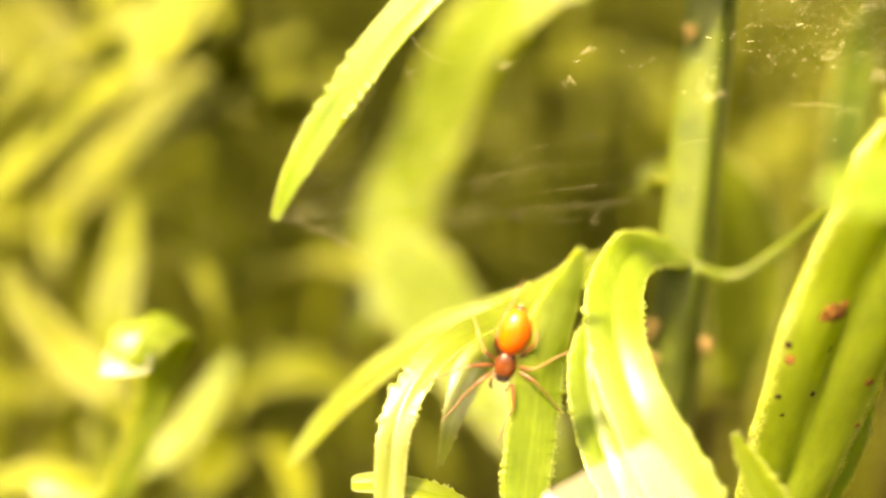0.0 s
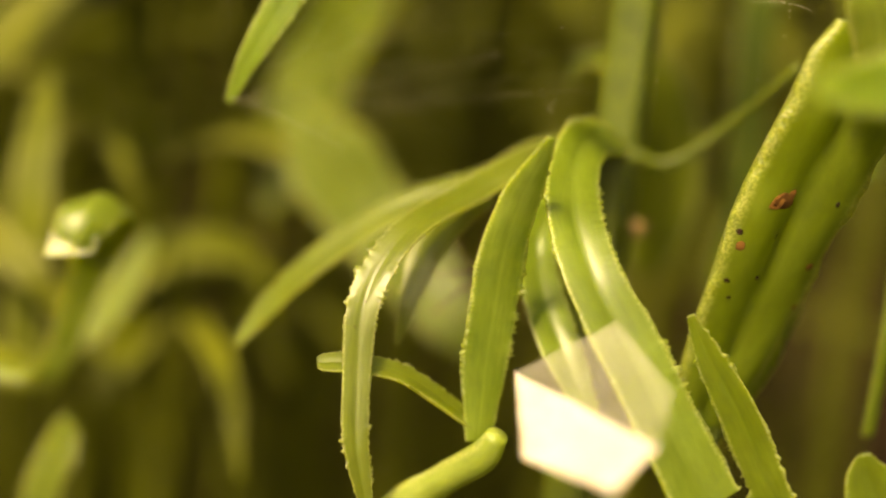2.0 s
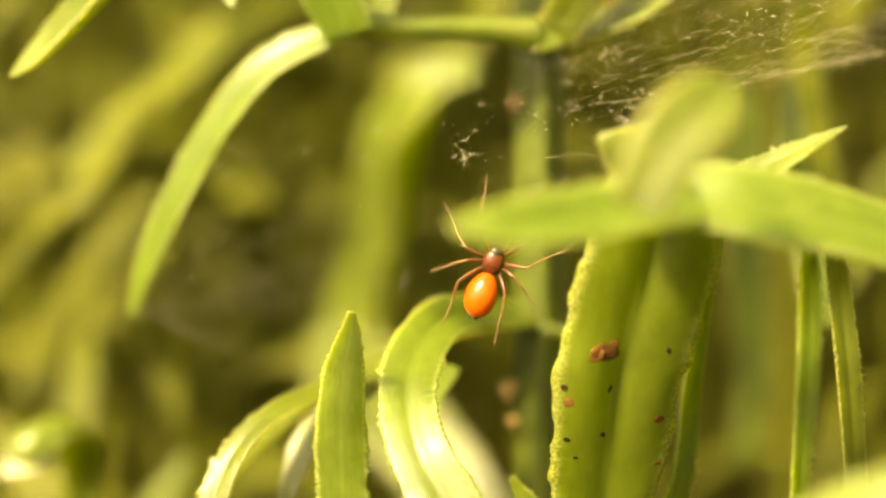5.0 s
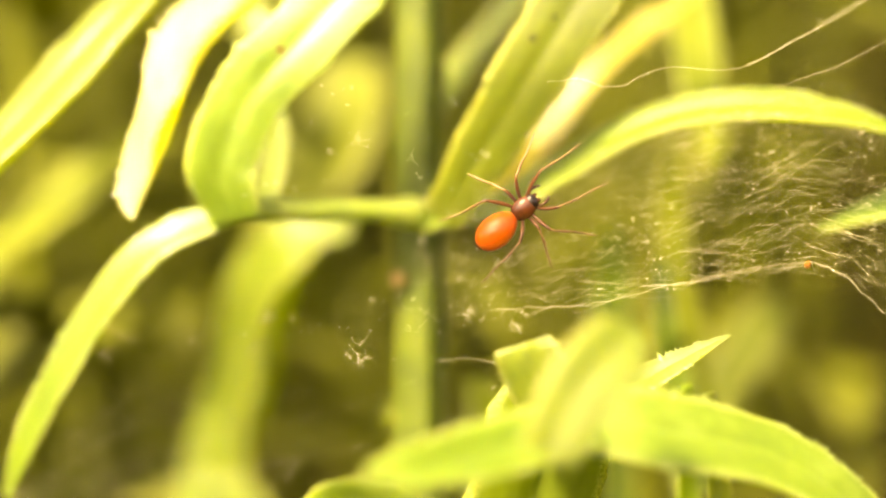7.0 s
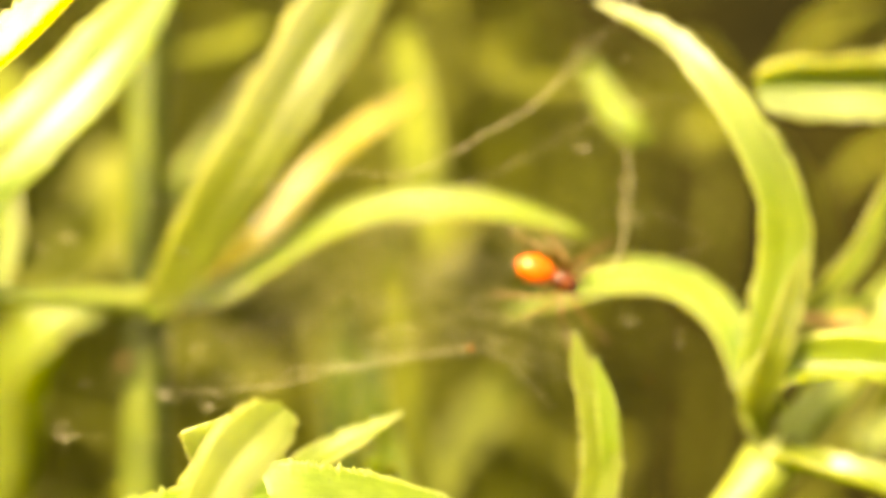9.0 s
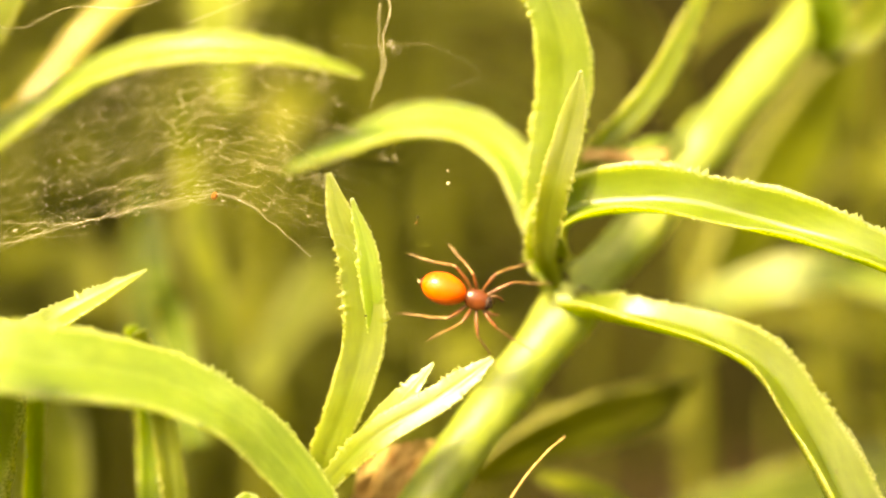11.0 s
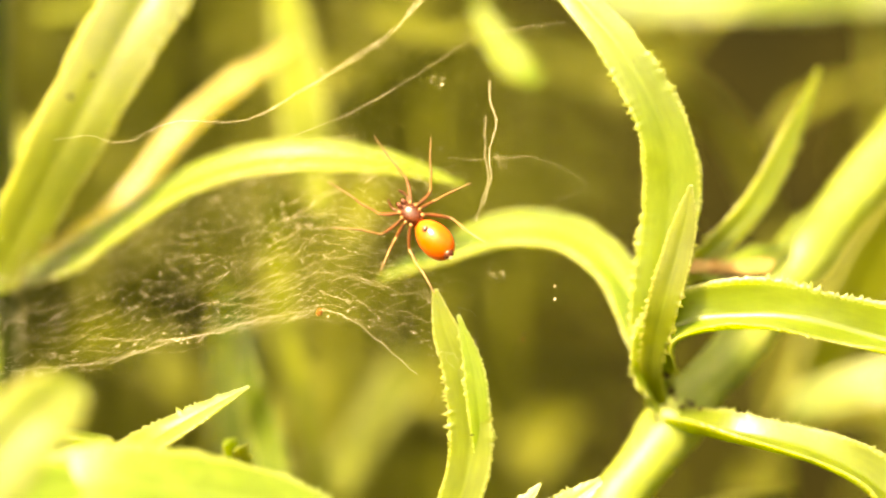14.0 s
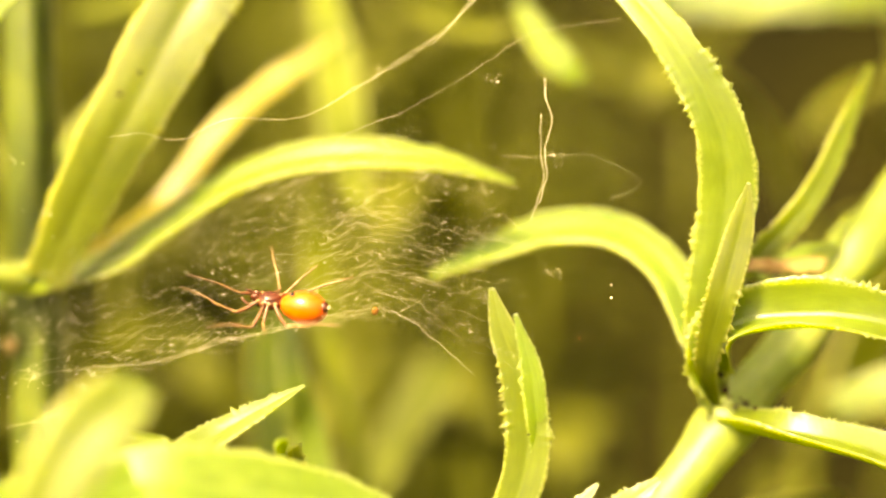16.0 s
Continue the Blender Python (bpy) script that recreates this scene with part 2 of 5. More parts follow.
def leaf_mesh(pts, face=(0, -0.75, 0.65), cup=0.04, thick=0.42, teeth=0.10, step=0.075, most=260, seed=1, wave=0.03, bulge=0.045, across=None):
    """Vertices, faces, uvs of a fleshy strap leaf: two soft swellings beside a groove, a keel below, rough margins. Millimetres in, metres out."""
    rng = np.random.RandomState(seed)
    rough = np.linalg.norm(np.diff(np.array(pts)[:, :3], axis=0), axis=1).sum()
    n = int(min(most, max(12 if step < 1 else 6, rough / step)))
    c, at = spline(pts, n)
    pos, w = c[:, :3], np.maximum(c[:, 3], 0.03) * 0.5
    tan = unit(np.gradient(pos, axis=0))
    nor = np.tile(np.array(face, float), (n, 1))
    nor = unit(nor - (nor * tan).sum(1, keepdims=True) * tan)
    side = np.cross(tan, nor)
    if across is not None:  # for strongly bent leaves: the blade's width keeps this direction
        side = np.tile(np.array(across, float), (n, 1))
        side = unit(side - (side * tan).sum(1, keepdims=True) * tan)
        nor = np.cross(side, tan)
    # a slow waver of the blade's turn and width
    ph = rng.rand(4) * 6.28
    tw = wave * 3 * np.sin(at * 0.5 + ph[0])[:, None]
    nor, side = nor * np.cos(tw) + side * np.sin(tw), side * np.cos(tw) - nor * np.sin(tw)
    us = np.array([-1, -0.9, -0.68, -0.42, -0.16, 0.0, 0.16, 0.42, 0.68, 0.9, 1])
    lo = np.array([0.92, 0.55, 0.14, -0.14, -0.55, -0.92])
    rand = np.clip(rng.randn(n, 2), -0.5, 2.2) * (0.55 + 0.45 * np.sin(at * 0.9 + ph[1]))[:, None]
    te = teeth * rand * np.minimum(1, w / 0.5)[:, None]
    big = 0.035 * w[:, None] * np.stack([np.sin(at * 1.7 + ph[1]) + 0.6 * np.sin(at * 4.1 + ph[2]), np.sin(at * 1.9 + ph[3]) + 0.6 * np.sin(at * 4.7 + ph[0])], 1)
    W, U = w[:, None], us[None, :]
    A = np.abs(U)
    x = U * W
    h = cup * 2 * W * (A ** 1.6 - 0.35) + bulge * W * np.sin(math.pi * np.clip(A, 0, 1)) ** 0.9 - 0.05 * W * np.exp(-(U / 0.14) ** 2)
    h = h * (1 + 0.25 * np.sin(at * 1.1 + ph[2])[:, None])
    for col, e, k in ((0, 0, -1.0), (1, 0, -0.12), (9, 1, 0.12), (10, 1, 1.0)):
        x[:, col] += k * (te[:, e] + big[:, e])
        h[:, col] += 0.4 * te[:, e]
    U2 = lo[None, :]
    A2 = np.abs(U2)
    x2 = U2 * W
    h2 = cup * 2 * W * (A2 ** 1.6 - 0.35) - thick * W * (1.35 - A2 ** 2) - 0.12 * W * (A2 < 0.2)
    X, H = np.hstack([x, x2]), np.hstack([h, h2])
    verts = pos[:, None, :] + side[:, None, :] * X[..., None] + nor[:, None, :] * H[..., None]
    k = X.shape[1]
    uv = np.stack([np.tile(0.5 + np.r_[us, lo] / 2, (n, 1)), np.tile(at[:, None], (1, k))], 2).reshape(-1, 2)
    i, j = np.meshgrid(np.arange(n - 1), np.arange(k), indexing='ij')
    f = np.stack([i * k + j, i * k + (j + 1) % k, (i + 1) * k + (j + 1) % k, (i + 1) * k + j], 2).reshape(-1, 4)
    faces = f.tolist()
    faces.append(list(range(k))[::-1])
    faces.append([(n - 1) * k + q for q in range(k)])
    return verts.reshape(-1, 3) * MM, faces, uv


def tube_mesh(pts, sides=14, step=0.25, most=160, square=None, bumps=0.03, seed=2):
    """A round stalk along pts with an uneven skin, or a four-sided one with a face turned to the angle square. Millimetres in, metres out."""
    rng = np.random.RandomState(seed)
    rough = np.linalg.norm(np.diff(np.array(pts)[:, :3], axis=0), axis=1).sum()
    n = int(min(most, max(5, rough / step)))
    c, at = spline(pts, n)
    pos, r = c[:, :3], np.maximum(c[:, 3], 0.0015) * 0.5
    tan = unit(np.gradient(pos, axis=0))
    ref = np.array((0.12, -1.0, 0.05)) if abs(tan[:, 1]).mean() < 0.8 else np.array((0, 0, 1.0))
    nor = unit(ref - (ref * tan).sum(1, keepdims=True) * tan)
    side = np.cross(tan, nor)
    ph = rng.rand(3) * 6.28
    a = 2 * math.pi * np.arange(sides)[None, :] / sides
    rr = r[:, None] * (1 + bumps * (np.sin(at[:, None] * 1.3 + ph[0] + 2 * a) + 0.5 * rng.randn(n, sides)))
    if square is not None:
        rr = rr * (np.abs(np.cos(a - square)) ** 6 + np.abs(np.sin(a - square)) ** 6) ** (-1 / 6) * 0.9
    verts = pos[:, None, :] + rr[..., None] * (side[:, None, :] * np.cos(a)[..., None] + nor[:, None, :] * np.sin(a)[..., None])
    uv = np.stack([np.tile(np.arange(sides) / sides, (n, 1)), np.tile(at[:, None], (1, sides))], 2).reshape(-1, 2)
    i, j = np.meshgrid(np.arange(n - 1), np.arange(sides), indexing='ij')
    faces = np.stack([i * sides + j, (i + 1) * sides + j, (i + 1) * sides + (j + 1) % sides, i * sides + (j + 1) % sides], 2).reshape(-1, 4).tolist()
    faces.append(list(range(sides)))
    faces.append([(n - 1) * sides + q for q in range(sides)][::-1])
    return verts.reshape(-1, 3) * MM, faces, uv


COUNT = [0]


def leaf(plant, pts, face=(0, -0.75, 0.65), cup=0.04, material=None, label="", **more):
    COUNT[0] += 1
    v, f, uv = leaf_mesh(pts, face, cup, seed=COUNT[0], **more)
    return part("leaf", v, f, material or M_LEAF, plant, label, uv)


def stalk(name, plant, pts, material=None, label="", **more):
    COUNT[0] += 1
    v, f, uv = tube_mesh(pts, seed=COUNT[0], **more)
    return part(name, v, f, material or M_STALK, plant, label, uv)


def ball_mesh(rx, ry, rz, centre=(0, 0, 0), seg=20, rings=12, shape=None):
    """An egg-like body; shape(t, a) scales its radius, t from -1 to 1 along y. Millimetres in, metres out."""
    verts = []
    for i in range(rings + 1):
        th = math.pi * i / rings
        for j in range(seg):
            a = 2 * math.pi * j / seg
            k = shape(math.cos(th), a) if shape else 1.0
            verts.append((centre[0] + rx * k * math.sin(th) * math.cos(a), centre[1] + ry * math.cos(th), centre[2] + rz * k * math.sin(th) * math.sin(a)))
    faces = [(i * seg + j, i * seg + (j + 1) % seg, (i + 1) * seg + (j + 1) % seg, (i + 1) * seg + j) for i in range(rings) for j in range(seg)]
    return np.array(verts) * MM, faces

# ---- ground and distance ----


def ground():
    ys = np.r_[-3000, -300, -30, -3, -1, np.linspace(-0.3, 0.5, 60), 1, 3, 10, 60, 400, 3000]
    xs = np.r_[-3000, -300, -30, -3, -1, np.linspace(-0.4, 0.4, 60), 1, 3, 30, 300, 3000]
    verts = []
    for y in ys:
        for x in xs:
            z = -0.075
            if abs(x) < 0.5 and -0.4 < y < 0.6:
                z += 0.006 * noise.noise((x * 30, y * 30, 0)) + 0.003 * noise.noise((x * 110, y * 110, 3))
            verts.append((x, y, z))
    k = len(xs)
    faces = [(i * k + j, i * k + j + 1, (i + 1) * k + j + 1, (i + 1) * k + j) for i in range(len(ys) - 1) for j in range(k - 1)]
    g = part("ground", verts, faces, M_SOIL)
    tagged(g, "bare dark brown soil under the plants", "ground", kind="structure")


def far_growth():
    """The dense growth far behind: strap leaves on upright stems, all one mass."""
    rng = np.random.RandomState(11)
    V, F, U = [], [], []
    base = 0
    for s in range(115):
        y = rng.uniform(92, 135) if s < 20 else rng.uniform(135, 260)
        x = rng.uniform(-95, 110) * y / 120
        wide = x * 180 / y
        if 42 < wide < 66 and rng.rand() < 0.9:  # a clearing with bare soil
            x -= 30 * y / 180
        if wide > 22 and rng.rand() < 0.5:
            continue
        low = 5 if -36 < wide < 8 else (-25 if wide < 42 else -60)  # bare lower stems
        top = rng.uniform(10, 75) * (0.6 + y / 250)
        lean = rng.uniform(-0.15, 0.15, 2)
        v, f, uv = tube_mesh([(x, y, -76, 1.3), (x + lean[0] * 70, y + lean[1] * 40, -10, 1.2), (x + lean[0] * 110, y + lean[1] * 60, top, 0.9)], sides=6, step=6)
        V.append(v), F.extend([tuple(i + base for i in q) for q in f]), U.extend(uv)
        base += len(v)
        z = low
        while z < top:
            k = (z + 76) / (top + 76)
            o = np.array([x + lean[0] * 110 * k, y + lean[1] * 60 * k, z])
            for _ in range(3):
                a = rng.uniform(0, 6.28)
                d = np.array([math.cos(a), math.sin(a), 0])
                ln, wd = rng.uniform(9, 20), rng.uniform(1.6, 3.4)
                up = rng.uniform(0.1, 1.0)
                pts = [(*(o), wd * 0.5), (*(o + d * ln * 0.35 + (0, 0, ln * 0.3 * up)), wd), (*(o + d * ln * 0.75 + (0, 0, ln * 0.28 * up - 1)), wd * 0.9), (*(o + d * ln + (0, 0, ln * (0.35 * up - 0.35))), 0.3)]
                v, f, uv = leaf_mesh(pts, face=(0, -0.3, 0.95), step=3.0, most=9, teeth=0, seed=rng.randint(9999))
                V.append(v), F.extend([tuple(i + base for i in q) for q in f]), U.extend(uv)
                base += len(v)
            z += rng.uniform(7, 13)
    # a nearer, well-lit belt of leaves behind the main stem
    for s in range(138):
        y = rng.uniform(100, 170)
        wide = rng.uniform(-62, 24) if s < 105 else rng.uniform(24, 75)
        z = rng.uniform(-14, 34) if wide > -28 else rng.uniform(2, 34)
        if -40 < wide < -8 and z < 4:
            z += 16
        if s > 121:  # a thicket behind the web
            wide, z = rng.uniform(-11, 5), rng.uniform(-9, 5)
        o = np.array([wide * y / 100, y, z * y / 100])
        ln, wd = rng.uniform(12, 24), rng.uniform(2.6, 4.8)
        d = np.array([rng.uniform(-1, 1), rng.uniform(-0.6, 0.3), 0])
        up = rng.uniform(-0.5, 1.2)
        pts = [(*o, wd * 0.4), (*(o + d * ln * 0.35 + (0, 0, ln * 0.4 * up)), wd), (*(o + d * ln * 0.75 + (0, 0, ln * 0.55 * up - 1)), wd * 0.9), (*(o + d * ln + (0, 0, ln * (0.6 * up - 0.25))), 0.4)]
        v, f, uv = leaf_mesh(pts, face=(0, -0.6, 0.8), step=2.0, most=12, teeth=0, seed=rng.randint(9999))
        V.append(v), F.extend([tuple(i + base for i in q) for q in f]), U.extend(uv)
        base += len(v)
        v, f, uv = tube_mesh([(*o, 1.0), (o[0] + rng.uniform(-4, 4), y + 3, o[2] * 0.5 - 38, 1.2), (o[0] + rng.uniform(-6, 6), y + 5, -76, 1.4)], sides=6, step=8)
        V.append(v), F.extend([tuple(i + base for i in q) for q in f]), U.extend(uv)
        base += len(v)
    g = part("background_foliage", np.vstack(V), F, M_FAR, None, "", U)
    tagged(g, "mass of blurred yellow-green strap leaves behind the plants", "foliage", kind="stuff")


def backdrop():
    # curved sheet for the far undergrowth, coloured as if in deep shade
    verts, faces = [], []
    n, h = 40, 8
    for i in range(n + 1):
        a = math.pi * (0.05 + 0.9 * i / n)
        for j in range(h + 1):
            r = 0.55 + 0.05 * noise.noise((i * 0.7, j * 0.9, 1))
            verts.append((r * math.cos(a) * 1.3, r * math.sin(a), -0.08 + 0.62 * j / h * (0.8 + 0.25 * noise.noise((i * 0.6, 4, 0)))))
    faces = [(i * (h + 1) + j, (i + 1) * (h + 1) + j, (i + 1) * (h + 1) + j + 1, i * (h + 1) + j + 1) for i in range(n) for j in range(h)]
    b = part("backdrop", verts, faces, M_FAR_SHADE)
    tagged(b, "far undergrowth sheet with its shade put into a near-black olive colour", "undergrowth", kind="structure")


ground()
backdrop()
far_growth()

# ---- plants ----
G = "stems of the strap-leaved plant"
plant_a = thing("leafy_stem", "upright green stem with pale arching strap leaves", "plant", G)
stalk("stem", plant_a, [(-3.9, 69.2, -76, 2.5), (-3.6, 68.6, -45, 2.3), (-3.25, 68.1, -20, 2.15), (-3.1, 68, 0, 2.05), (-3.0, 67.8, 25, 1.9), (-2.6, 67.0, 60, 1.5)], M_STEM, "four-sided green stem", square=0.64, sides=32, bumps=0.012)
plant_f = thing("low_shoot", "low shoot with short rough-edged yellow-green leaves", "plant", G)
plant_b = thing("leaf_rosette", "star of pale leaves over one broad spotted leaf", "plant", G)
plant_g = thing("arching_leaf_shoot", "shoot with one thick arching leaf close to the lens", "plant", G)
plant_e = thing("hanging_leaf_shoot", "overhanging shoot with bright sunlit hanging leaves", "plant", G)
plant_c = thing("leaning_stem", "leaning shiny pale green stem with curved toothed leaves", "plant", G)
plant_h = thing("young_shoot", "young toothed leaves rising from below", "plant", G)
plant_k = thing("slender_shoot", "slender shoot with small pale leaves, out of focus", "plant", G)
plant_j = thing("rear_plant", "rear plant with broad blurred strap leaves", "plant", G)
plant_d = thing("curled_leaf_shoot", "shoot with a curled leaf whose pale tip is rolled over", "plant", G)
stalk("petiole", plant_a, [(-3.16, 66.00, 2.85, 1.45), (-4.60, 65.00, 2.90, 1.05), (-6.60, 64.00, 2.92, 0.95), (-9.00, 63.00, 2.90, 1.10), (-10.84, 62.50, 3.2, 1.5)], M_STALK)
leaf(plant_a, [(-10.38, 62.50, 2.94, 1.37), (-13.54, 62.00, 1.54, 1.59), (-15.84, 62.00, -0.88, 1.63), (-17.77, 62.30, -3.89, 1.46), (-19.30, 62.80, -6.72, 1.06), (-20.20, 63.30, -9.08, 0.32)], face=(0.1, -0.75, 0.65))
leaf(plant_a, [(-10.24, 61.60, 2.43, 2.26), (-10.76, 61.00, 4.54, 2.85), (-9.49, 60.60, 7.41, 3.01), (-7.31, 60.60, 9.85, 3.14), (-4.85, 61.20, 12.74, 3.17), (-2.85, 62.00, 15.40, 2.49), (-1.27, 63.00, 18.05, 0.92)], across=(0.9, 0, -0.4), cup=0.0, bulge=0.03, material=M_YOUNG)
leaf(plant_a, [(-9.65, 64.00, 2.89, 0.94), (-9.31, 66.00, 5.42, 1.09), (-9.94, 68.00, 8.10, 1.37), (-10.98, 70.00, 12.48, 1.28)])
leaf(plant_a, [(-2.06, 64.20, 2.50, 1.70), (-0.05, 62.60, 5.56, 2.57), (2.43, 61.40, 9.46, 3.13), (4.60, 60.90, 12.87, 3.38), (6.50, 61.20, 15.97, 3.40), (8.97, 62.00, 19.95, 1.41)], across=(0.8, 0, -0.6), cup=0.0, bulge=0.03)
leaf(plant_a, [(-2.88, 66.00, 2.53, 1.25), (0.48, 64.50, 3.20, 1.52), (2.71, 64.00, 4.49, 1.75), (6.37, 63.00, 6.43, 1.77), (9.93, 62.30, 7.09, 1.75), (13.92, 62.00, 6.72, 1.46), (17.43, 61.90, 5.55, 0.24)], face=(0, -0.72, 0.69))
leaf(plant_a, [(-2.18, 66.50, 2.78, 1.26), (1.68, 71.00, 5.74, 1.23), (4.68, 72.00, 9.58, 1.31), (7.20, 73.00, 11.88, 1.16), (10.36, 74.00, 14.09, 0.39)], material=M_YELLOWING)
leaf(plant_a, [(-3.18, 69.00, 6.23, 0.78), (-1.59, 72.00, 9.67, 1.22), (0.79, 74.00, 13.23, 1.40), (2.19, 75.00, 15.65, 0.57)])
leaf(plant_a, [(-3.33, 67.00, -9.21, 1.20), (-6.83, 65.00, -9.71, 1.44), (-9.71, 64.00, -11.19, 1.19), (-12.85, 64.00, -12.61, 1.37), (-15.82, 64.50, -15.06, 1.47), (-17.70, 65.00, -17.25, 1.28), (-19.05, 65.10, -19.29, 0.42)], face=(0, -0.5, 0.85))
leaf(plant_a, [(-3.58, 66.50, -9.18, 1.19), (-7.25, 64.00, -9.88, 1.37), (-10.59, 61.00, -11.55, 1.26), (-13.01, 58.30, -12.79, 1.29), (-14.40, 56.80, -14.99, 1.29), (-14.53, 56.00, -17.79, 1.08), (-14.32, 55.30, -20.34, 1.02), (-13.73, 55.00, -22.55, 0.59)], face=(0, -0.5, 0.85))
leaf(plant_a, [(-3.71, 66.00, -9.14, 1.41), (-6.14, 61.00, -8.96, 1.96), (-7.09, 57.50, -10.81, 2.25), (-6.57, 55.30, -13.14, 2.20), (-5.25, 54.30, -15.32, 2.51), (-3.62, 53.50, -17.91, 2.66), (-1.62, 53.00, -21.00, 2.82)], face=(0.1, -0.9, 0.45))
leaf(plant_a, [(-9.56, 63.00, -11.74, 0.90), (-11.71, 61.00, -13.58, 1.35), (-12.48, 60.00, -15.72, 0.85), (-12.78, 60.00, -17.60, 0.17)])
leaf(plant_a, [(-6.46, 63.00, -11.08, 1.12), (-7.56, 61.00, -12.96, 1.41), (-7.27, 60.00, -15.03, 1.71), (-6.54, 58.50, -16.89, 1.67), (-5.33, 57.50, -19.22, 0.82)])
leaf(plant_a, [(-3.52, 68.00, -5.97, 1.21), (-4.47, 70.00, -5.94, 1.65), (-5.30, 71.00, -6.99, 0.63)])
stalk("twig", plant_a, [(-2.99, 67.00, -9.80, 0.62), (-1.04, 67.00, -9.97, 0.48), (1.17, 66.00, -7.90, 0.42), (2.89, 63.50, -5.23, 0.41)], material=M_STEM)
stalk("stalk", plant_f, [(-9.08, 56.00, -19.73, 0.80), (-9.51, 56.50, -20.80, 1.21), (-10.73, 57.50, -22.11, 1.27), (-12.57, 58.50, -24.19, 1.46), (-14.62, 60.00, -29.16, 1.50)])
leaf(plant_f, [(-9.59, 57.30, -20.47, 0.94), (-9.63, 57.20, -18.70, 1.51), (-9.67, 57.10, -17.16, 1.84), (-9.61, 56.90, -15.20, 1.95), (-9.57, 56.50, -13.02, 1.94), (-9.27, 55.80, -10.87, 1.55), (-8.87, 55.10, -9.40, 0.89), (-8.70, 54.60, -8.51, 0.28)], across=(1, 0.15, 0), cup=-0.10, bulge=0.0, material=M_YOUNG)
leaf(plant_f, [(-8.9, 57.80, -20.30, 0.80), (-10.28, 57.60, -19.46, 1.00), (-11.56, 57.40, -18.64, 1.12), (-12.91, 57.20, -17.95, 1.05), (-14.62, 57.00, -17.72, 1.0), (-15.66, 57.00, -17.80, 0.85), (-15.95, 57.00, -17.85, 0.5)], face=(0, -0.5, 0.85))
leaf(plant_f, [(2.44, 55.30, -22.90, 1.38), (0.75, 55.00, -20.00, 1.56), (-0.58, 54.70, -17.81, 1.48), (-1.91, 54.50, -15.93, 1.08), (-2.96, 54.30, -14.32, 0.27)], face=(-0.4, -0.9, 0.2))
leaf(plant_b, [(4.68, 51.00, -4.57, 1.68), (1.74, 48.00, -4.95, 2.02), (-0.55, 46.00, -5.33, 1.77), (-2.20, 44.60, -5.55, 1.30), (-3.33, 43.70, -5.61, 0.38)], face=(0.2, -0.85, 0.5), material=M_YOUNG)
leaf(plant_b, [(1.82, 44.30, -5.15, 1.62), (2.55, 44.50, -3.71, 2.11), (3.40, 45.00, -2.60, 2.24), (4.13, 45.70, -1.89, 1.87), (4.57, 46.20, -1.49, 0.84)], across=(0.8, 0, -0.6), material=M_YOUNG)
leaf(plant_b, [(1.97, 53.00, -5.34, 1.16), (1.84, 52.60, -4.35, 1.61), (1.60, 52.30, -3.29, 2.14), (1.38, 52.20, -2.66, 2.25), (1.25, 52.20, -2.24, 1.91)], across=(1, 0, 0), material=M_YOUNG)
leaf(plant_b, [(3.88, 54.00, -4.64, 1.18), (5.42, 55.50, -3.75, 1.30), (7.08, 56.00, -2.92, 0.94), (8.87, 56.40, -2.07, 0.14)], face=(0,-0.6,0.8), material=M_YOUNG)
leaf(plant_b, [(1.38, 50.00, -5.11, 1.70), (3.92, 50.00, -4.71, 2.55), (5.98, 50.50, -5.03, 2.86), (9.43, 52.00, -5.86, 2.65), (12.14, 53.00, -7.45, 2.20), (14.14, 54.00, -9.87, 1.87), (15.60, 54.50, -12.46, 1.23)], face=(0, -0.8, 0.6), material=M_YOUNG)
leaf(plant_b, [(2.48, 54.60, -3.52, 3.42), (2.27, 54.90, -4.88, 4.55), (1.89, 55.30, -7.06, 4.93), (0.83, 56.20, -10.73, 4.80), (0.35, 57.30, -13.96, 4.33), (-0.24, 58.40, -17.34, 3.55), (-0.80, 59.00, -20.54, 1.52)], face=(0.3, -0.94, 0.15), cup=0.0, bulge=0.14, wave=0.01, teeth=0.04)
leaf(plant_b, [(4.33, 58.00, -5.79, 0.85), (3.50, 60.50, -10.96, 0.98), (2.93, 60.50, -15.41, 1.07), (1.71, 60.00, -18.03, 0.97), (-0.03, 59.00, -20.31, 0.43)], face=(0.7,-0.7,0))
leaf(plant_b, [(7.70, 60.00, -4.26, 0.66), (7.97, 62.00, -7.70, 1.00), (7.86, 62.00, -11.51, 1.05), (7.45, 61.00, -15.46, 0.90), (7.23, 61.00, -19.95, 0.67)], face=(0.5,-0.8,0))
leaf(plant_b, [(8.25, 58.00, -4.40, 0.64), (8.82, 59.50, -7.73, 1.01), (9.14, 59.50, -10.95, 1.10), (9.33, 59.30, -14.39, 1.09), (9.41, 59.00, -18.67, 0.87)], face=(0.5,-0.8,0))
leaf(plant_g, [(13.19, 43.00, -12.95, 2.38), (9.13, 44.00, -13.39, 2.68), (6.87, 45.00, -14.59, 2.74), (5.64, 46.00, -16.53, 2.72), (5.08, 46.50, -19.22, 2.40), (4.84, 47.00, -23.41, 1.73)], face=(0,-0.75,0.66), material=M_YOUNG)
leaf(plant_g, [(7.90, 47.00, -18.95, 1.56), (8.87, 48.00, -17.04, 1.77), (10.55, 49.00, -16.49, 1.63), (12.96, 49.00, -16.83, 0.72)], face=(0, -0.5, 0.85))
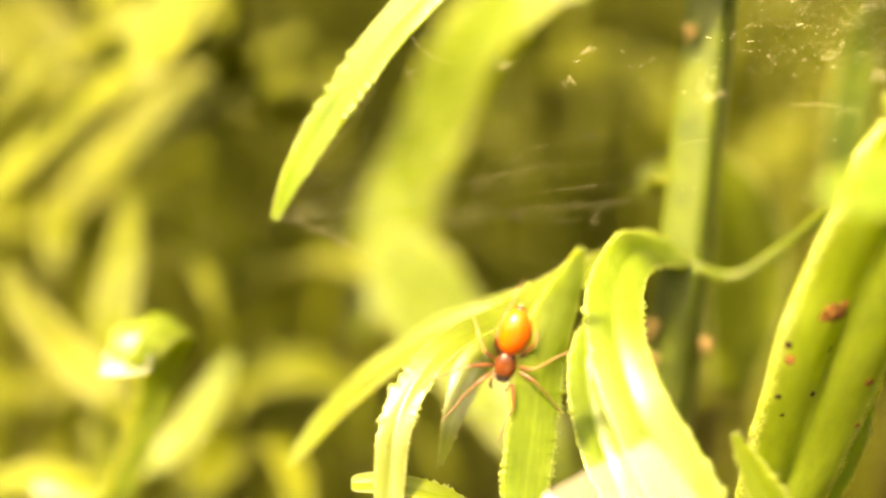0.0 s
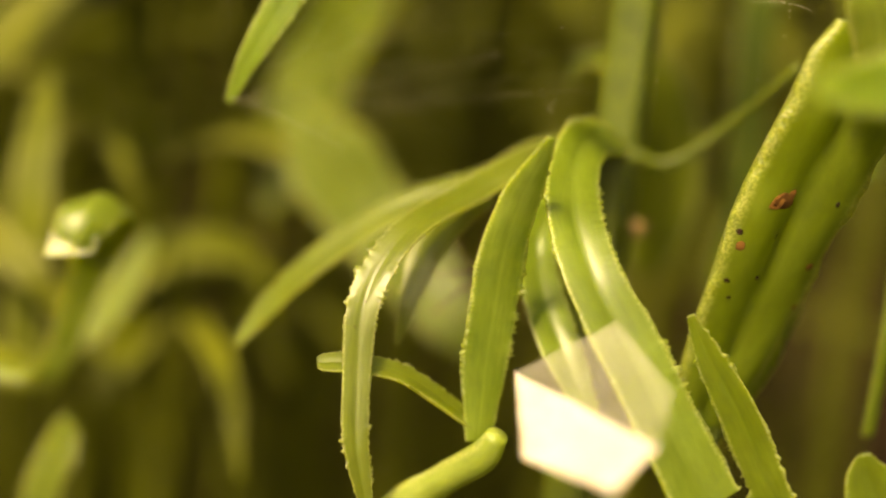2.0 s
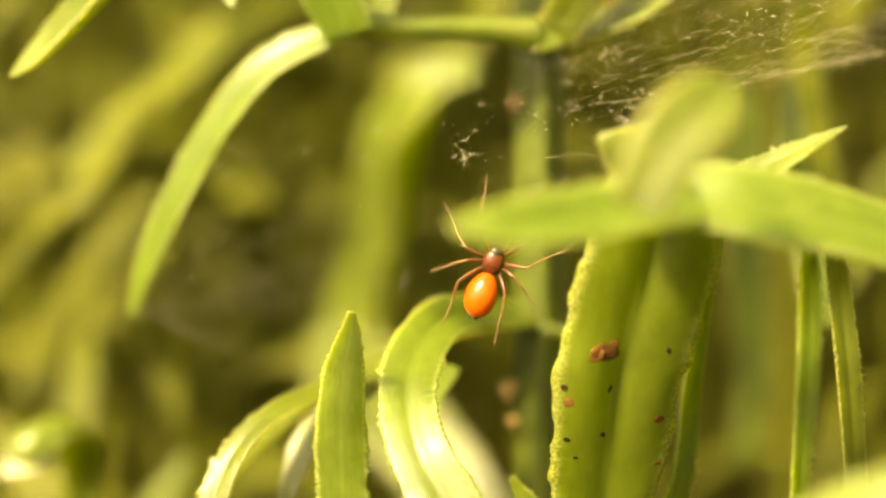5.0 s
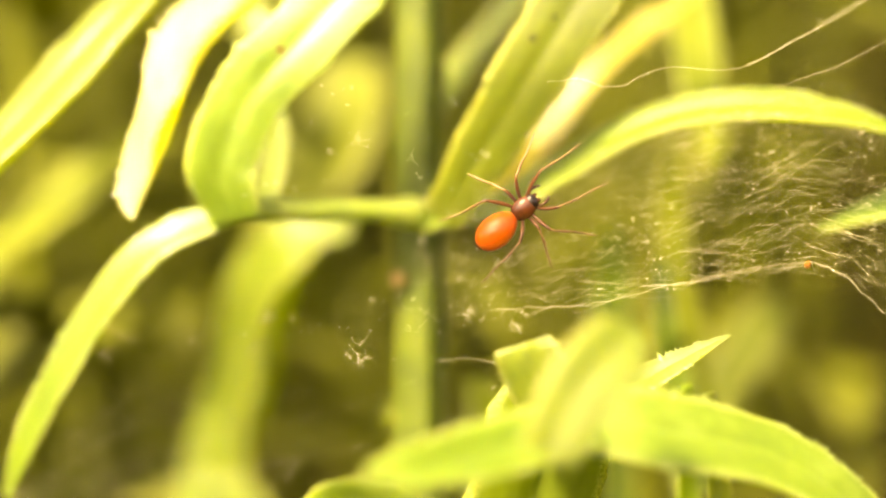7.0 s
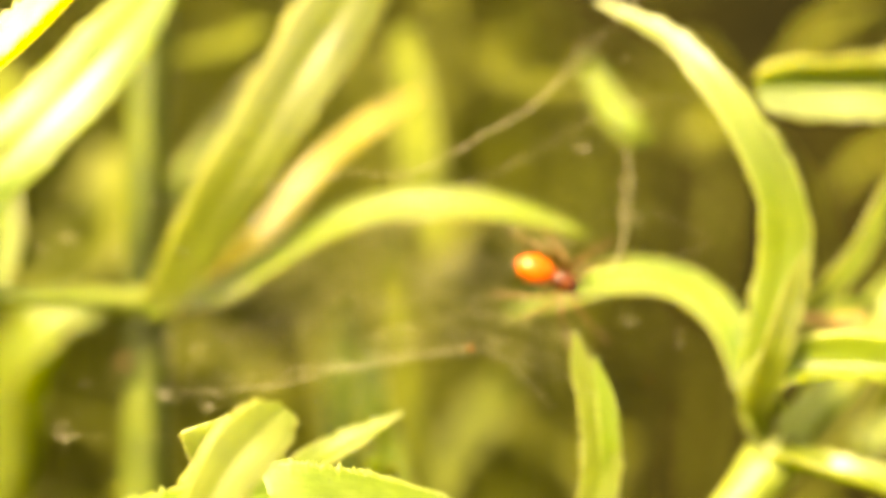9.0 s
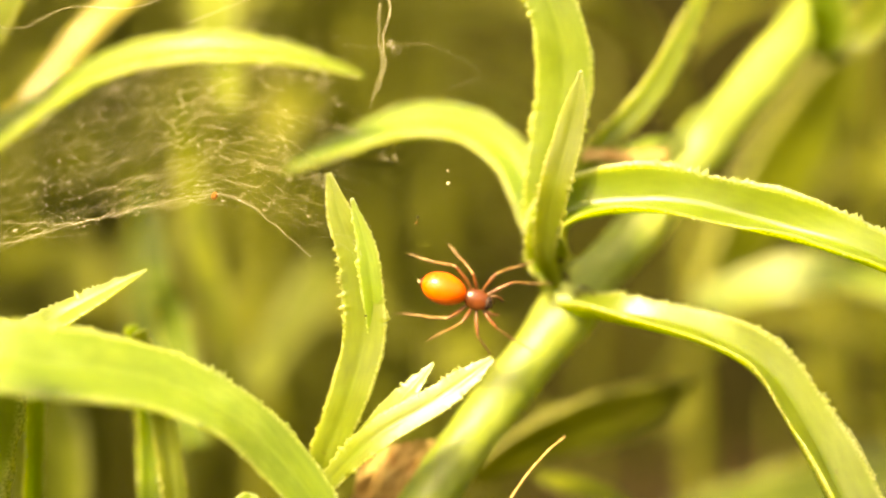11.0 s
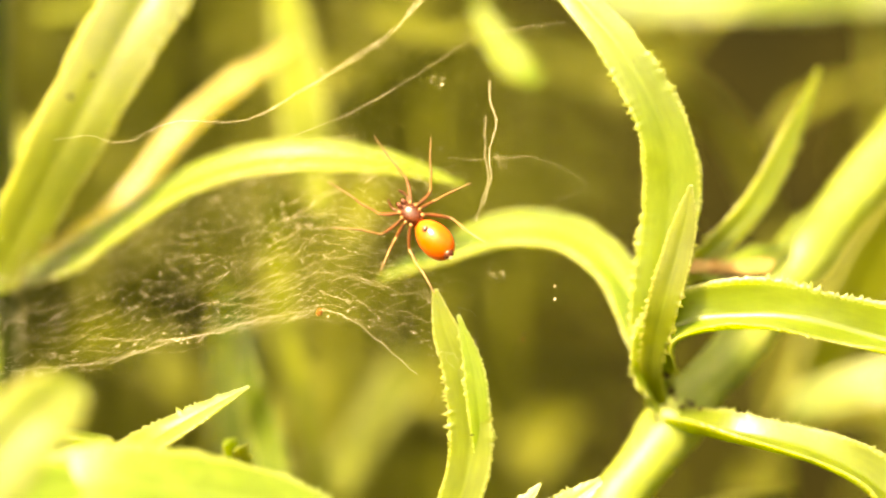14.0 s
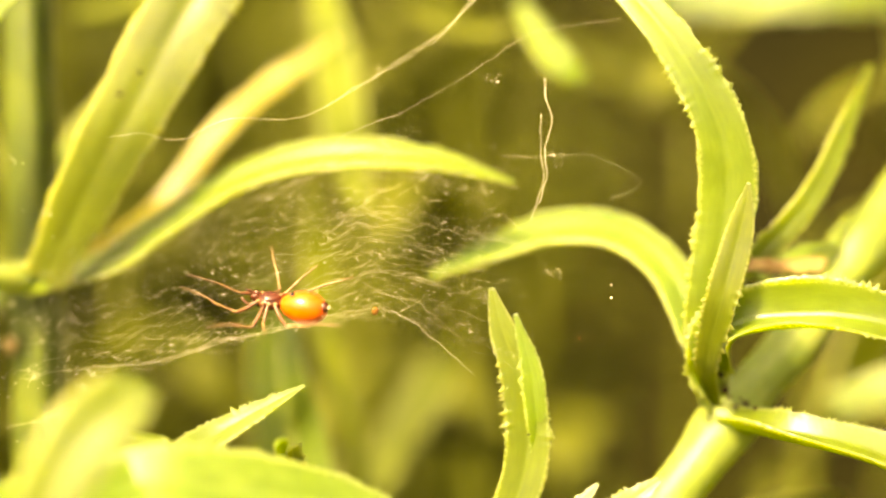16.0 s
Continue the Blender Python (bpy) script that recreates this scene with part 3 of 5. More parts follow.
# an ordinary green leaf whose sunlit brightness is put into its colour
leaf(plant_e, [(0.03, 45.00, 15.90, 1.24), (-2.16, 45.50, 13.94, 1.88), (-4.84, 46.50, 11.69, 2.34), (-7.83, 47.80, 9.59, 2.45), (-9.77, 49.00, 7.95, 2.51), (-10.75, 49.60, 6.22, 2.45), (-11.53, 50.60, 4.42, 2.12), (-11.98, 51.00, 3.05, 1.31), (-12.00, 51.15, 2.03, 0.15)], face=(-0.3, -0.75, 0.6), material=M_SUNLIT_PALE, teeth=0.16)
leaf(plant_e, [(-13.26, 63.50, 13.76, 2.33), (-15.19, 62.50, 11.29, 2.84), (-17.06, 61.50, 8.79, 2.99), (-18.61, 60.50, 6.65, 2.90), (-20.00, 59.60, 4.75, 2.54), (-21.29, 58.80, 2.97, 2.11), (-22.38, 58.20, 1.45, 1.32), (-23.02, 57.80, 0.69, 0.23)], face=(-0.45, -0.75, 0.45), cup=0.0, teeth=0.08, material=M_YOUNG)
stalk("stem", plant_c, [(15.82, 57.50, -15.50, 2.06), (17.69, 58.00, -13.13, 2.07), (20.59, 59.00, -9.48, 2.06), (23.59, 60.10, -6.25, 2.08), (25.13, 60.50, -4.51, 2.46), (26.32, 61.00, -3.31, 2.11), (28.36, 62.00, -1.51, 2.05), (30.72, 63.40, 0.98, 2.09), (31.92, 64.00, 2.32, 2.50), (33.31, 64.80, 3.58, 2.14), (36.79, 67.00, 6.80, 2.11), (41.19, 70.00, 10.90, 2.10), (51.33, 76.00, 20.73, 2.27)])
leaf(plant_c, [(24.72, 60.40, -3.94, 1.03), (24.16, 58.90, -2.10, 1.36), (24.05, 57.70, 0.07, 1.76), (24.86, 57.00, 3.88, 2.23), (24.68, 56.50, 6.62, 2.02), (23.43, 56.50, 9.46, 1.68), (21.90, 57.00, 11.79, 1.32), (20.37, 58.00, 13.84, 0.95), (17.46, 59.50, 15.68, 0.27)], face=(-0.2,-0.9,0.35))
leaf(plant_c, [(24.56, 60.00, -3.69, 0.67), (23.95, 58.00, -2.08, 0.95), (24.18, 56.20, 0.04, 1.21), (24.94, 55.60, 2.71, 1.08), (25.32, 55.30, 4.51, 0.12)], face=(-0.4,-0.9,0.1))
leaf(plant_c, [(24.58, 60.40, -3.79, 0.91), (23.99, 60.00, -1.15, 1.26), (23.34, 61.00, 1.60, 1.88), (21.70, 62.50, 3.37, 2.16), (19.28, 63.50, 3.80, 2.26), (16.36, 64.50, 3.02, 1.74), (13.88, 65.00, 2.05, 0.34)], face=(0,-0.6,0.8), material=M_STEM)
leaf(plant_c, [(24.71, 60.20, -3.80, 1.13), (24.11, 58.60, -2.12, 1.68), (24.77, 57.00, -0.49, 1.97), (27.75, 55.80, -0.20, 2.06), (31.18, 55.00, -1.07, 1.99), (34.04, 54.00, -2.13, 1.83), (36.36, 53.50, -3.31, 1.49), (38.80, 53.00, -5.22, 0.40)], face=(0,-0.85,0.5), cup=0.42)
leaf(plant_c, [(24.90, 59.50, -4.05, 1.12), (26.62, 57.00, -4.50, 1.37), (29.64, 56.00, -5.43, 1.60), (31.82, 55.50, -6.83, 1.84), (33.26, 55.00, -9.33, 2.16), (34.25, 54.50, -11.67, 2.30), (35.21, 54.00, -14.17, 2.12), (36.46, 54.00, -18.00, 0.61)], face=(0.1,-0.7,0.7), cup=0.3)
leaf(plant_c, [(25.69, 60.50, 1.09, 0.91), (28.39, 60.50, 3.50, 1.09), (29.76, 61.00, 5.13, 1.05), (31.31, 62.00, 7.60, 0.79), (32.65, 63.00, 9.92, 0.19)], face=(0.25, -0.95, -0.1))
leaf(plant_c, [(27.11, 62.00, 1.39, 0.93), (29.40, 62.50, 2.23, 0.99), (30.86, 62.50, 2.45, 0.33)], face=(0, -0.5, 0.85))
leaf(plant_c, [(14.77, 58.00, -11.19, 1.05), (15.06, 57.00, -9.49, 1.29), (16.04, 56.00, -7.26, 1.52), (16.79, 55.60, -4.78, 1.68), (16.62, 55.40, -2.26, 1.42), (16.06, 55.30, -0.36, 0.92), (15.75, 55.30, 1.11, 0.21)], face=(-0.2,-0.97,0.1))
leaf(plant_c, [(17.24, 55.70, -5.23, 0.63), (17.14, 55.30, -3.34, 0.83), (16.98, 55.20, -1.67, 0.75), (16.55, 55.20, 0.15, 0.12)], face=(-0.1,-0.98,0.1))
leaf(plant_c, [(14.81, 56.60, -10.64, 0.78), (16.79, 55.40, -8.75, 1.15), (19.16, 55.00, -7.44, 1.13), (20.47, 55.10, -6.64, 0.89), (21.47, 55.20, -5.99, 0.21)], face=(-0.4,-0.9,0.3))
leaf(plant_c, [(15.49, 56.40, -9.77, 0.63), (17.90, 55.50, -7.42, 0.92), (19.28, 55.60, -6.07, 0.12)], face=(-0.2,-0.8,0.6))
leaf(plant_c, [(38.51, 68.00, 6.37, 1.27), (38.50, 66.00, 7.57, 1.73), (37.77, 65.00, 9.17, 1.56), (36.45, 64.00, 10.98, 0.29)], face=(-0.4,-0.9,0.1))
leaf(plant_c, [(38.78, 68.00, 6.36, 1.27), (40.52, 67.00, 7.41, 1.51), (41.08, 66.00, 9.24, 1.24), (41.21, 66.00, 11.29, 0.30)], face=(-0.4,-0.9,0.1))
leaf(plant_c, [(31.5, 33.50, 7.6, 1.7), (26.05, 36.00, 7.85, 1.94), (24.83, 37.20, 8.04, 1.98), (23.46, 38.20, 8.22, 1.96), (21.97, 39.00, 8.35, 1.90), (20.75, 39.70, 8.45, 1.82), (19.96, 40.10, 8.50, 1.5), (19.53, 40.30, 8.54, 0.9)], face=(0.2, -0.92, -0.3), cup=0.2, teeth=0.13, material=M_STEM)
leaf(plant_h, [(10.73, 54.00, -13.66, 1.43), (11.72, 54.00, -11.92, 1.87), (12.17, 54.00, -11.04, 1.63), (12.43, 54.00, -10.24, 0.49)], face=(0,-0.98,0.2))
leaf(plant_h, [(7.19, 56.00, -23.32, 1.59), (5.91, 56.00, -21.33, 2.23), (5.30, 56.00, -20.22, 1.83), (5.02, 56.00, -19.40, 0.60)], face=(0,-0.98,0.2))
leaf(plant_k, [(9.60, 79.00, 18.47, 1.05), (9.99, 78.00, 15.25, 1.91), (10.29, 77.50, 12.20, 2.24), (10.61, 77.00, 8.92, 2.17), (11.21, 76.40, 5.86, 0.40)], material=M_FAR)
leaf(plant_k, [(19.23, 74.00, 15.57, 0.66), (20.04, 73.00, 13.65, 1.30), (20.84, 72.00, 12.20, 1.66), (21.88, 72.00, 11.34, 0.91)])
leaf(plant_j, [(-7.43, 79.00, 2.71, 1.15), (-9.27, 80.00, 2.82, 2.7), (-11.06, 80.00, 1.64, 4.4), (-13.04, 83.00, -0.76, 5.8), (-14.66, 87.00, -4.65, 6.3), (-16.0, 90.00, -8.80, 6.0), (-17.2, 91.00, -13.60, 4.0), (-18.0, 91.0, -17.2, 0.7)], face=(-0.5, -0.75, 0.4), material=M_YOUNG)
leaf(plant_j, [(-18.28, 86.00, 8.11, 1.26), (-20.62, 85.00, 7.23, 2.80), (-23.22, 84.00, 5.12, 3.75), (-27.01, 83.00, 1.66, 3.76), (-30.41, 82.00, -2.65, 3.30), (-33.50, 82.00, -8.17, 0.90)], face=(0, -0.5, 0.85), material=M_FAR)
leaf(plant_j, [(-22.05, 90.00, -0.49, 1.97), (-26.54, 88.00, -3.45, 3.93), (-30.18, 87.00, -6.34, 3.94), (-34.40, 86.00, -11.12, 1.57)], face=(0, -0.5, 0.85), material=M_FAR)
leaf(plant_j, [(-29.70, 80.00, -25.96, 1.43), (-29.98, 80.50, -20.78, 1.91), (-30.07, 81.00, -16.51, 2.03), (-30.03, 82.00, -12.87, 1.77), (-29.72, 82.30, -9.93, 0.59)], material=M_FAR)
leaf(plant_j, [(-17.2, 84.00, -10.8, 0.9), (-15.42, 84.00, -12.76, 4.9), (-12.84, 84.00, -15.57, 5.0), (-9.84, 83.00, -18.53, 4.3), (-7.52, 82.00, -20.93, 3.0), (-5.72, 82.00, -22.98, 0.59)], face=(-0.3,-0.65,0.7), material=M_YOUNG)
leaf(plant_j, [(8.85, 75.00, 6.97, 0.55), (8.86, 76.00, 3.49, 1.39), (9.27, 76.00, -0.64, 1.33), (10.23, 76.00, -5.03, 1.22), (10.37, 76.00, -9.41, 1.22)], material=M_FAR)
leaf(plant_j, [(35.90, 84.00, -6.82, 2.82), (39.52, 84.00, -0.64, 4.70), (43.11, 84.00, 4.63, 5.01), (44.95, 84.00, 7.76, 3.45), (45.38, 84.00, 9.36, 0.94)], face=(0.6, -0.75, 0.2), material=M_FAR)
leaf(plant_j, [(34.66, 78.00, -4.86, 1.17), (37.80, 76.00, -3.89, 2.27), (41.34, 75.00, -3.68, 2.58), (44.94, 74.00, -5.19, 2.27), (48.67, 74.00, -7.40, 0.55)], face=(0.7, -0.6, 0.3), material=M_STEM)
leaf(plant_j, [(24.19, 66.00, -11.79, 0.50), (25.42, 66.00, -12.24, 1.34), (26.90, 66.00, -12.71, 1.44), (28.67, 66.00, -13.63, 0.25)], face=(0, -0.5, 0.85), material=M_FAR)
leaf(plant_j, [(21.44, 66.00, -11.85, 1.24), (23.50, 66.00, -10.75, 2.23), (26.46, 67.00, -9.89, 2.76), (29.78, 68.00, -9.15, 2.29), (31.93, 68.00, -8.25, 0.41)], face=(0.5, -0.8, -0.3), material=M_FAR)
leaf(plant_j, [(32.55, 80.00, -16.82, 1.79), (40.30, 82.00, -15.62, 2.82), (48.07, 84.00, -14.93, 2.88), (54.15, 84.00, -14.36, 0.94)], face=(0.5, -0.7, 0.2), material=M_STEM)
leaf(plant_j, [(-24.95, 80.00, 2.23, 1.14), (-28.06, 80.00, -1.68, 2.39), (-32.07, 80.00, -5.42, 2.61), (-35.56, 80.00, -8.86, 2.39), (-38.27, 80.00, -11.38, 0.57)], face=(0, -0.5, 0.85), material=M_FAR)
leaf(plant_j, [(-19.84, 100.00, -0.22, 1.79), (-26.81, 98.00, -3.36, 3.92), (-31.81, 96.00, -6.23, 3.84), (-35.41, 95.00, -10.29, 2.71), (-36.91, 95.00, -13.50, 0.68)], face=(0, -0.5, 0.85), material=M_FAR)
leaf(plant_j, [(-34.94, 78.00, -13.78, 0.83), (-33.26, 77.50, -15.83, 1.76), (-31.04, 77.00, -17.81, 1.91), (-29.05, 76.00, -19.14, 1.51), (-27.98, 76.00, -20.71, 0.32)], face=(-0.3,-0.8,0.5), material=M_FAR)
leaf(plant_j, [(-26.79, 90.00, -27.37, 1.92), (-26.15, 90.00, -22.67, 2.69), (-23.75, 90.00, -19.98, 2.95), (-20.21, 90.00, -19.34, 2.69), (-17.10, 90.00, -21.53, 0.64)], face=(0, -0.5, 0.85), material=M_FAR)
leaf(plant_j, [(-38.13, 100.00, -20.51, 1.79), (-37.29, 100.00, -24.84, 3.43), (-36.40, 100.00, -29.94, 3.22), (-35.69, 100.00, -35.09, 1.43)], material=M_FAR)
leaf(plant_j, [(-43.33, 95.00, 1.53, 2.71), (-40.44, 95.00, -1.24, 5.09), (-38.26, 95.00, -3.41, 4.75), (-37.43, 95.00, -5.70, 1.02)], face=(-0.3,-0.8,0.5), material=M_FAR)
leaf(plant_j, [(-36.32, 75.00, -25.12, 1.33), (-33.16, 75.00, -23.45, 1.75), (-30.18, 75.00, -23.18, 1.70), (-27.65, 75.00, -24.34, 0.53)], face=(0, -0.5, 0.85), material=M_FAR)
leaf(plant_j, [(-2.98, 72.00, 7.19, 0.82), (-1.97, 73.00, 9.19, 1.53), (-0.64, 74.00, 11.24, 1.69), (0.97, 76.00, 13.78, 1.00)], material=M_FAR)
leaf(plant_j, [(-20.5, 92.00, 20.5, 1.2), (-18.01, 90.00, 18.59, 2.6), (-15.20, 88.00, 16.52, 3.43), (-12.51, 86.00, 13.56, 1.6)], material=M_FAR)
leaf(plant_j, [(-3.13, 80.00, 17.21, 1.5), (-0.41, 80.00, 17.77, 2.4), (2.03, 80.00, 18.96, 1.23)], face=(0, -0.5, 0.85), material=M_FAR)
leaf(plant_j, [(9.07, 70.00, -9.98, 1.30), (8.44, 70.00, -4.90, 1.55), (7.86, 69.00, -2.30, 1.28), (7.60, 69.00, 0.73, 0.57)], material=M_STEM)
leaf(plant_j, [(10.99, 84.00, -8.32, 1.86), (12.95, 85.00, -5.42, 2.35), (14.62, 86.00, -3.04, 2.53), (15.97, 86.00, -1.22, 1.28)], material=M_FAR)
leaf(plant_j, [(14.2, 80.00, 16.9, 0.9), (15.41, 80.00, 16.07, 1.81), (17.47, 80.00, 15.39, 2.41), (19.57, 80.00, 15.61, 1.5)], face=(0, -0.5, 0.85), material=M_FAR)
leaf(plant_j, [(25.53, 72.00, -11.38, 0.85), (26.15, 72.00, -10.02, 1.98), (27.54, 72.00, -10.64, 0.65)], face=(0, -0.5, 0.85), material=M_FAR)
leaf(plant_j, [(-14.71, 92.00, 3.49, 2.12), (-11.32, 92.00, 6.06, 5.61), (-9.70, 94.00, 9.57, 6.08), (-8.67, 96.00, 13.99, 3.29)], face=(-0.2, -0.7, 0.7), material=M_FAR)
leaf(plant_j, [(0.69, 76.00, -16.28, 1.76), (1.11, 76.00, -13.53, 3.50), (1.01, 76.00, -10.18, 4.36), (0.34, 76.00, -7.35, 3.49), (-0.90, 76.00, -5.05, 0.87)], face=(0.2, -0.9, 0.3), material=M_FAR)
leaf(plant_j, [(5.92, 80.00, -17.33, 1.22), (6.46, 80.00, -12.66, 1.82), (6.12, 80.00, -5.57, 2.26), (6.11, 80.00, -0.25, 2.11), (6.11, 79.00, 2.63, 0.90)], face=(0.3, -0.9, 0.2), material=M_STEM)
leaf(plant_d, [(-31.64, 74.00, -23.34, 1.12), (-29.41, 73.50, -23.63, 1.25), (-27.76, 73.00, -23.36, 1.37), (-26.84, 72.50, -21.22, 1.35), (-26.22, 72.00, -18.92, 1.65), (-25.60, 71.00, -16.59, 2.09), (-25.12, 69.20, -15.18, 2.41), (-25.20, 67.20, -14.58, 2.47), (-25.71, 66.00, -14.85, 2.31), (-26.05, 65.60, -15.73, 1.94)], across=(1, 0.25, 0), material=M_YOUNG)
leaf(plant_d, [(-27.9, 72.00, -31.00, 1.40), (-27.26, 72.00, -28.18, 1.66), (-26.62, 72.00, -26.22, 1.64), (-26.57, 72.00, -24.99, 0.50)])
leaf(plant_d, [(-27.74, 77.00, -22.98, 1.10), (-25.91, 78.00, -21.63, 1.51), (-24.83, 80.00, -19.63, 1.61), (-23.99, 82.00, -17.55, 0.41)], face=(0, -0.5, 0.85))


# ---- small things on and between the plants ----


def patch_mesh(corners, nu, nv, lift, seed, thick=0.05, ragged=0.0):
    """A thin wrinkled sheet between four corners (in order round it). Millimetres in, metres out."""
    a, b, c, d = (np.array(p, float) for p in corners)
    nrm = unit(np.cross(b - a, d - a))
    rng = np.random.RandomState(seed)
    top = []
    for i in range(nu + 1):
        for j in range(nv + 1):
            u, v = i / nu, j / nv
            if ragged:
                m = min(u, 1 - u, v, 1 - v)
                if m == 0:
                    u = min(1, max(0, u + ragged * rng.uniform(-1, 1)))
                    v = min(1, max(0, v + ragged * rng.uniform(-1, 1)))
            p = (a * (1 - u) + b * u) * (1 - v) + (d * (1 - u) + c * u) * v
            k = lift * (noise.noise((u * 3.1 + seed, v * 3.3, 0)) + 0.5 * noise.noise((u * 8 + seed, v * 8, 2)))
            top.append(p + nrm * k)
    top = np.array(top)
    n = len(top)
    verts = np.vstack([top, top - nrm * thick])
    q = nv + 1
    faces = []
    for i in range(nu):
        for j in range(nv):
            f = (i * q + j, (i + 1) * q + j, (i + 1) * q + j + 1, i * q + j + 1)
            faces += [f, tuple(x + n for x in f[::-1])]
    rim = [i * q for i in range(nu + 1)] + [nu * q + j for j in range(1, nv + 1)] + [i * q + nv for i in range(nu - 1, -1, -1)] + [j for j in range(nv - 1, 0, -1)]
    for k, r in enumerate(rim):
        s = rim[(k + 1) % len(rim)]
        faces.append((r, r + n, s + n, s))
    return verts * MM, faces


def translucent_material(name, c1, c2):
    m, t = nodes_of(name)
    out = t.nodes.new("ShaderNodeOutputMaterial")
    co = t.nodes.new("ShaderNodeTexCoord").outputs["Object"]
    r = ramp(t, [(0.35, c1), (0.7, c2)])
    t.links.new(noise_at(t, co, 700.0, 4.0).outputs[0], r.inputs[0])
    p = t.nodes.new("ShaderNodeBsdfPrincipled")
    t.links.new(r.outputs[0], p.inputs["Base Color"])
    p.inputs["Roughness"].default_value = 0.3
    clear = t.nodes.new("ShaderNodeBsdfTransparent")
    mx = t.nodes.new("ShaderNodeMixShader")
    mx.inputs[0].default_value = 0.10
    t.links.new(clear.outputs[0], mx.inputs[1])
    t.links.new(p.outputs[0], mx.inputs[2])
    t.links.new(mx.outputs[0], out.inputs[0])
    return m


M_FILM = translucent_material("thin_film", (0.55, 0.52, 0.42), (0.75, 0.72, 0.62))


def white_petal():
    p = thing("fallen_petal", "crisp white fallen petal folded over a green leaf", "petal")
    v, f = patch_mesh(((-9.27, 52.98, -16.6), (-5.6, 46.8, -17.2), (-7.3, 44.9, -18.2), (-9.38, 49.2, -18.6)), 14, 10, 0.16, 3, 0.06)
    part("lower_fold", v, f, M_WHITE, p)
    v, f = patch_mesh(((-9.27, 52.98, -16.6), (-5.6, 46.8, -17.2), (-4.22, 50.5, -16.28), (-6.0, 52.65, -14.4)), 14, 10, 0.12, 8, 0.02)
    part("upper_fold", v, f, M_FILM, p, "thin see-through upper fold")


def dry_scrap():
    p = thing("dry_leaf_scrap", "crumpled brown withered leaf scrap at the leaf bases", "dead leaf")
    v, f = patch_mesh(((15.1, 58.0, -12.95), (17.9, 57.5, -13.07), (19.7, 58.8, -9.3), (16.83, 59.4, -9.27)), 26, 26, 0.9, 5, 0.06, 0.03)
    part("crumpled_blade", v, f, M_DRY, p)
    v, f = patch_mesh(((13.52, 57.0, -11.2), (14.82, 57.0, -10.65), (15.15, 56.6, -12.53), (13.8, 56.6, -12.23)), 14, 14, 0.5, 15, 0.05, 0.05)
    part("torn_edge", v, f, M_DRY, p)
    q = thing("withered_flake", "pale withered flake caught at the leaf axil", "dead leaf")
    v, f = patch_mesh(((26.01, 60.0, 1.94), (29.89, 61.5, 1.79), (29.53, 61.0, 1.29), (25.8, 59.5, 1.44)), 16, 5, 0.3, 25, 0.05, 0.05)
    part("blade", v, f, M_DRY, q)


def torn_tip():
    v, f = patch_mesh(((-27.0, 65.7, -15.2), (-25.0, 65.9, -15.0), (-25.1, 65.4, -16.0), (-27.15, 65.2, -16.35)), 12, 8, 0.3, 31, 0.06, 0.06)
    part("torn_tip", v, f, M_SUNLIT_PALE, plant_d, "pale torn end of the curled leaf")


def straw():
    v, f, uv = tube_mesh([(19.51, 53.6, -14.62, 0.09), (20.68, 54.0, -12.58, 0.09), (22.07, 54.5, -10.65, 0.09), (23.24, 55.0, -9.53, 0.09), (23.98, 55.3, -9.04, 0.09)], sides=8, step=0.3)
    tagged(part("dry_stalk", v, f, M_DRY, None, "", uv), "thin bleached dry grass stalk leaning on the stem", "stalk")
    v, f, uv = tube_mesh([(28.64, 58.0, -14.55, 0.5), (28.44, 58.0, -13.44, 0.5), (28.13, 58.0, -12.75, 0.5), (27.99, 58.0, -12.48, 0.5)], sides=9, step=0.15, bumps=0.15)
    tagged(part("dry_twig_tip", v, f, M_DARK, None, "", uv), "short dark broken twig tip", "twig")


def spot(host, place, size, material=None, seed=1):
    """A small raised fleck that lies on a leaf near the place given (mm)."""
    ahead = Vector(place).normalized()
    ok, p, n, _ = host.ray_cast(Vector(place) * MM - ahead * 0.02, ahead)
    if not ok:
        ok, p, n, _ = host.closest_point_on_mesh(Vector(place) * MM)
    rng = np.random.RandomState(seed)
    ph = rng.rand(3) * 6.28
    v, f = ball_mesh(size, size * rng.uniform(0.6, 1.0), size * 0.07, seg=12, rings=8, shape=lambda t, a: 1 + 0.28 * math.sin(2 * a + ph[0]) + 0.2 * math.sin(3 * a + ph[1] + 3 * t))
    m = Matrix.Translation(p) @ n.to_track_quat('Z', 'Y').to_matrix().to_4x4() @ Matrix.Rotation(ph[2], 4, 'Z')
    v = [tuple(m @ Vector(q)) for q in v]
    return part("fleck", v, f, material or M_SPOT, host)


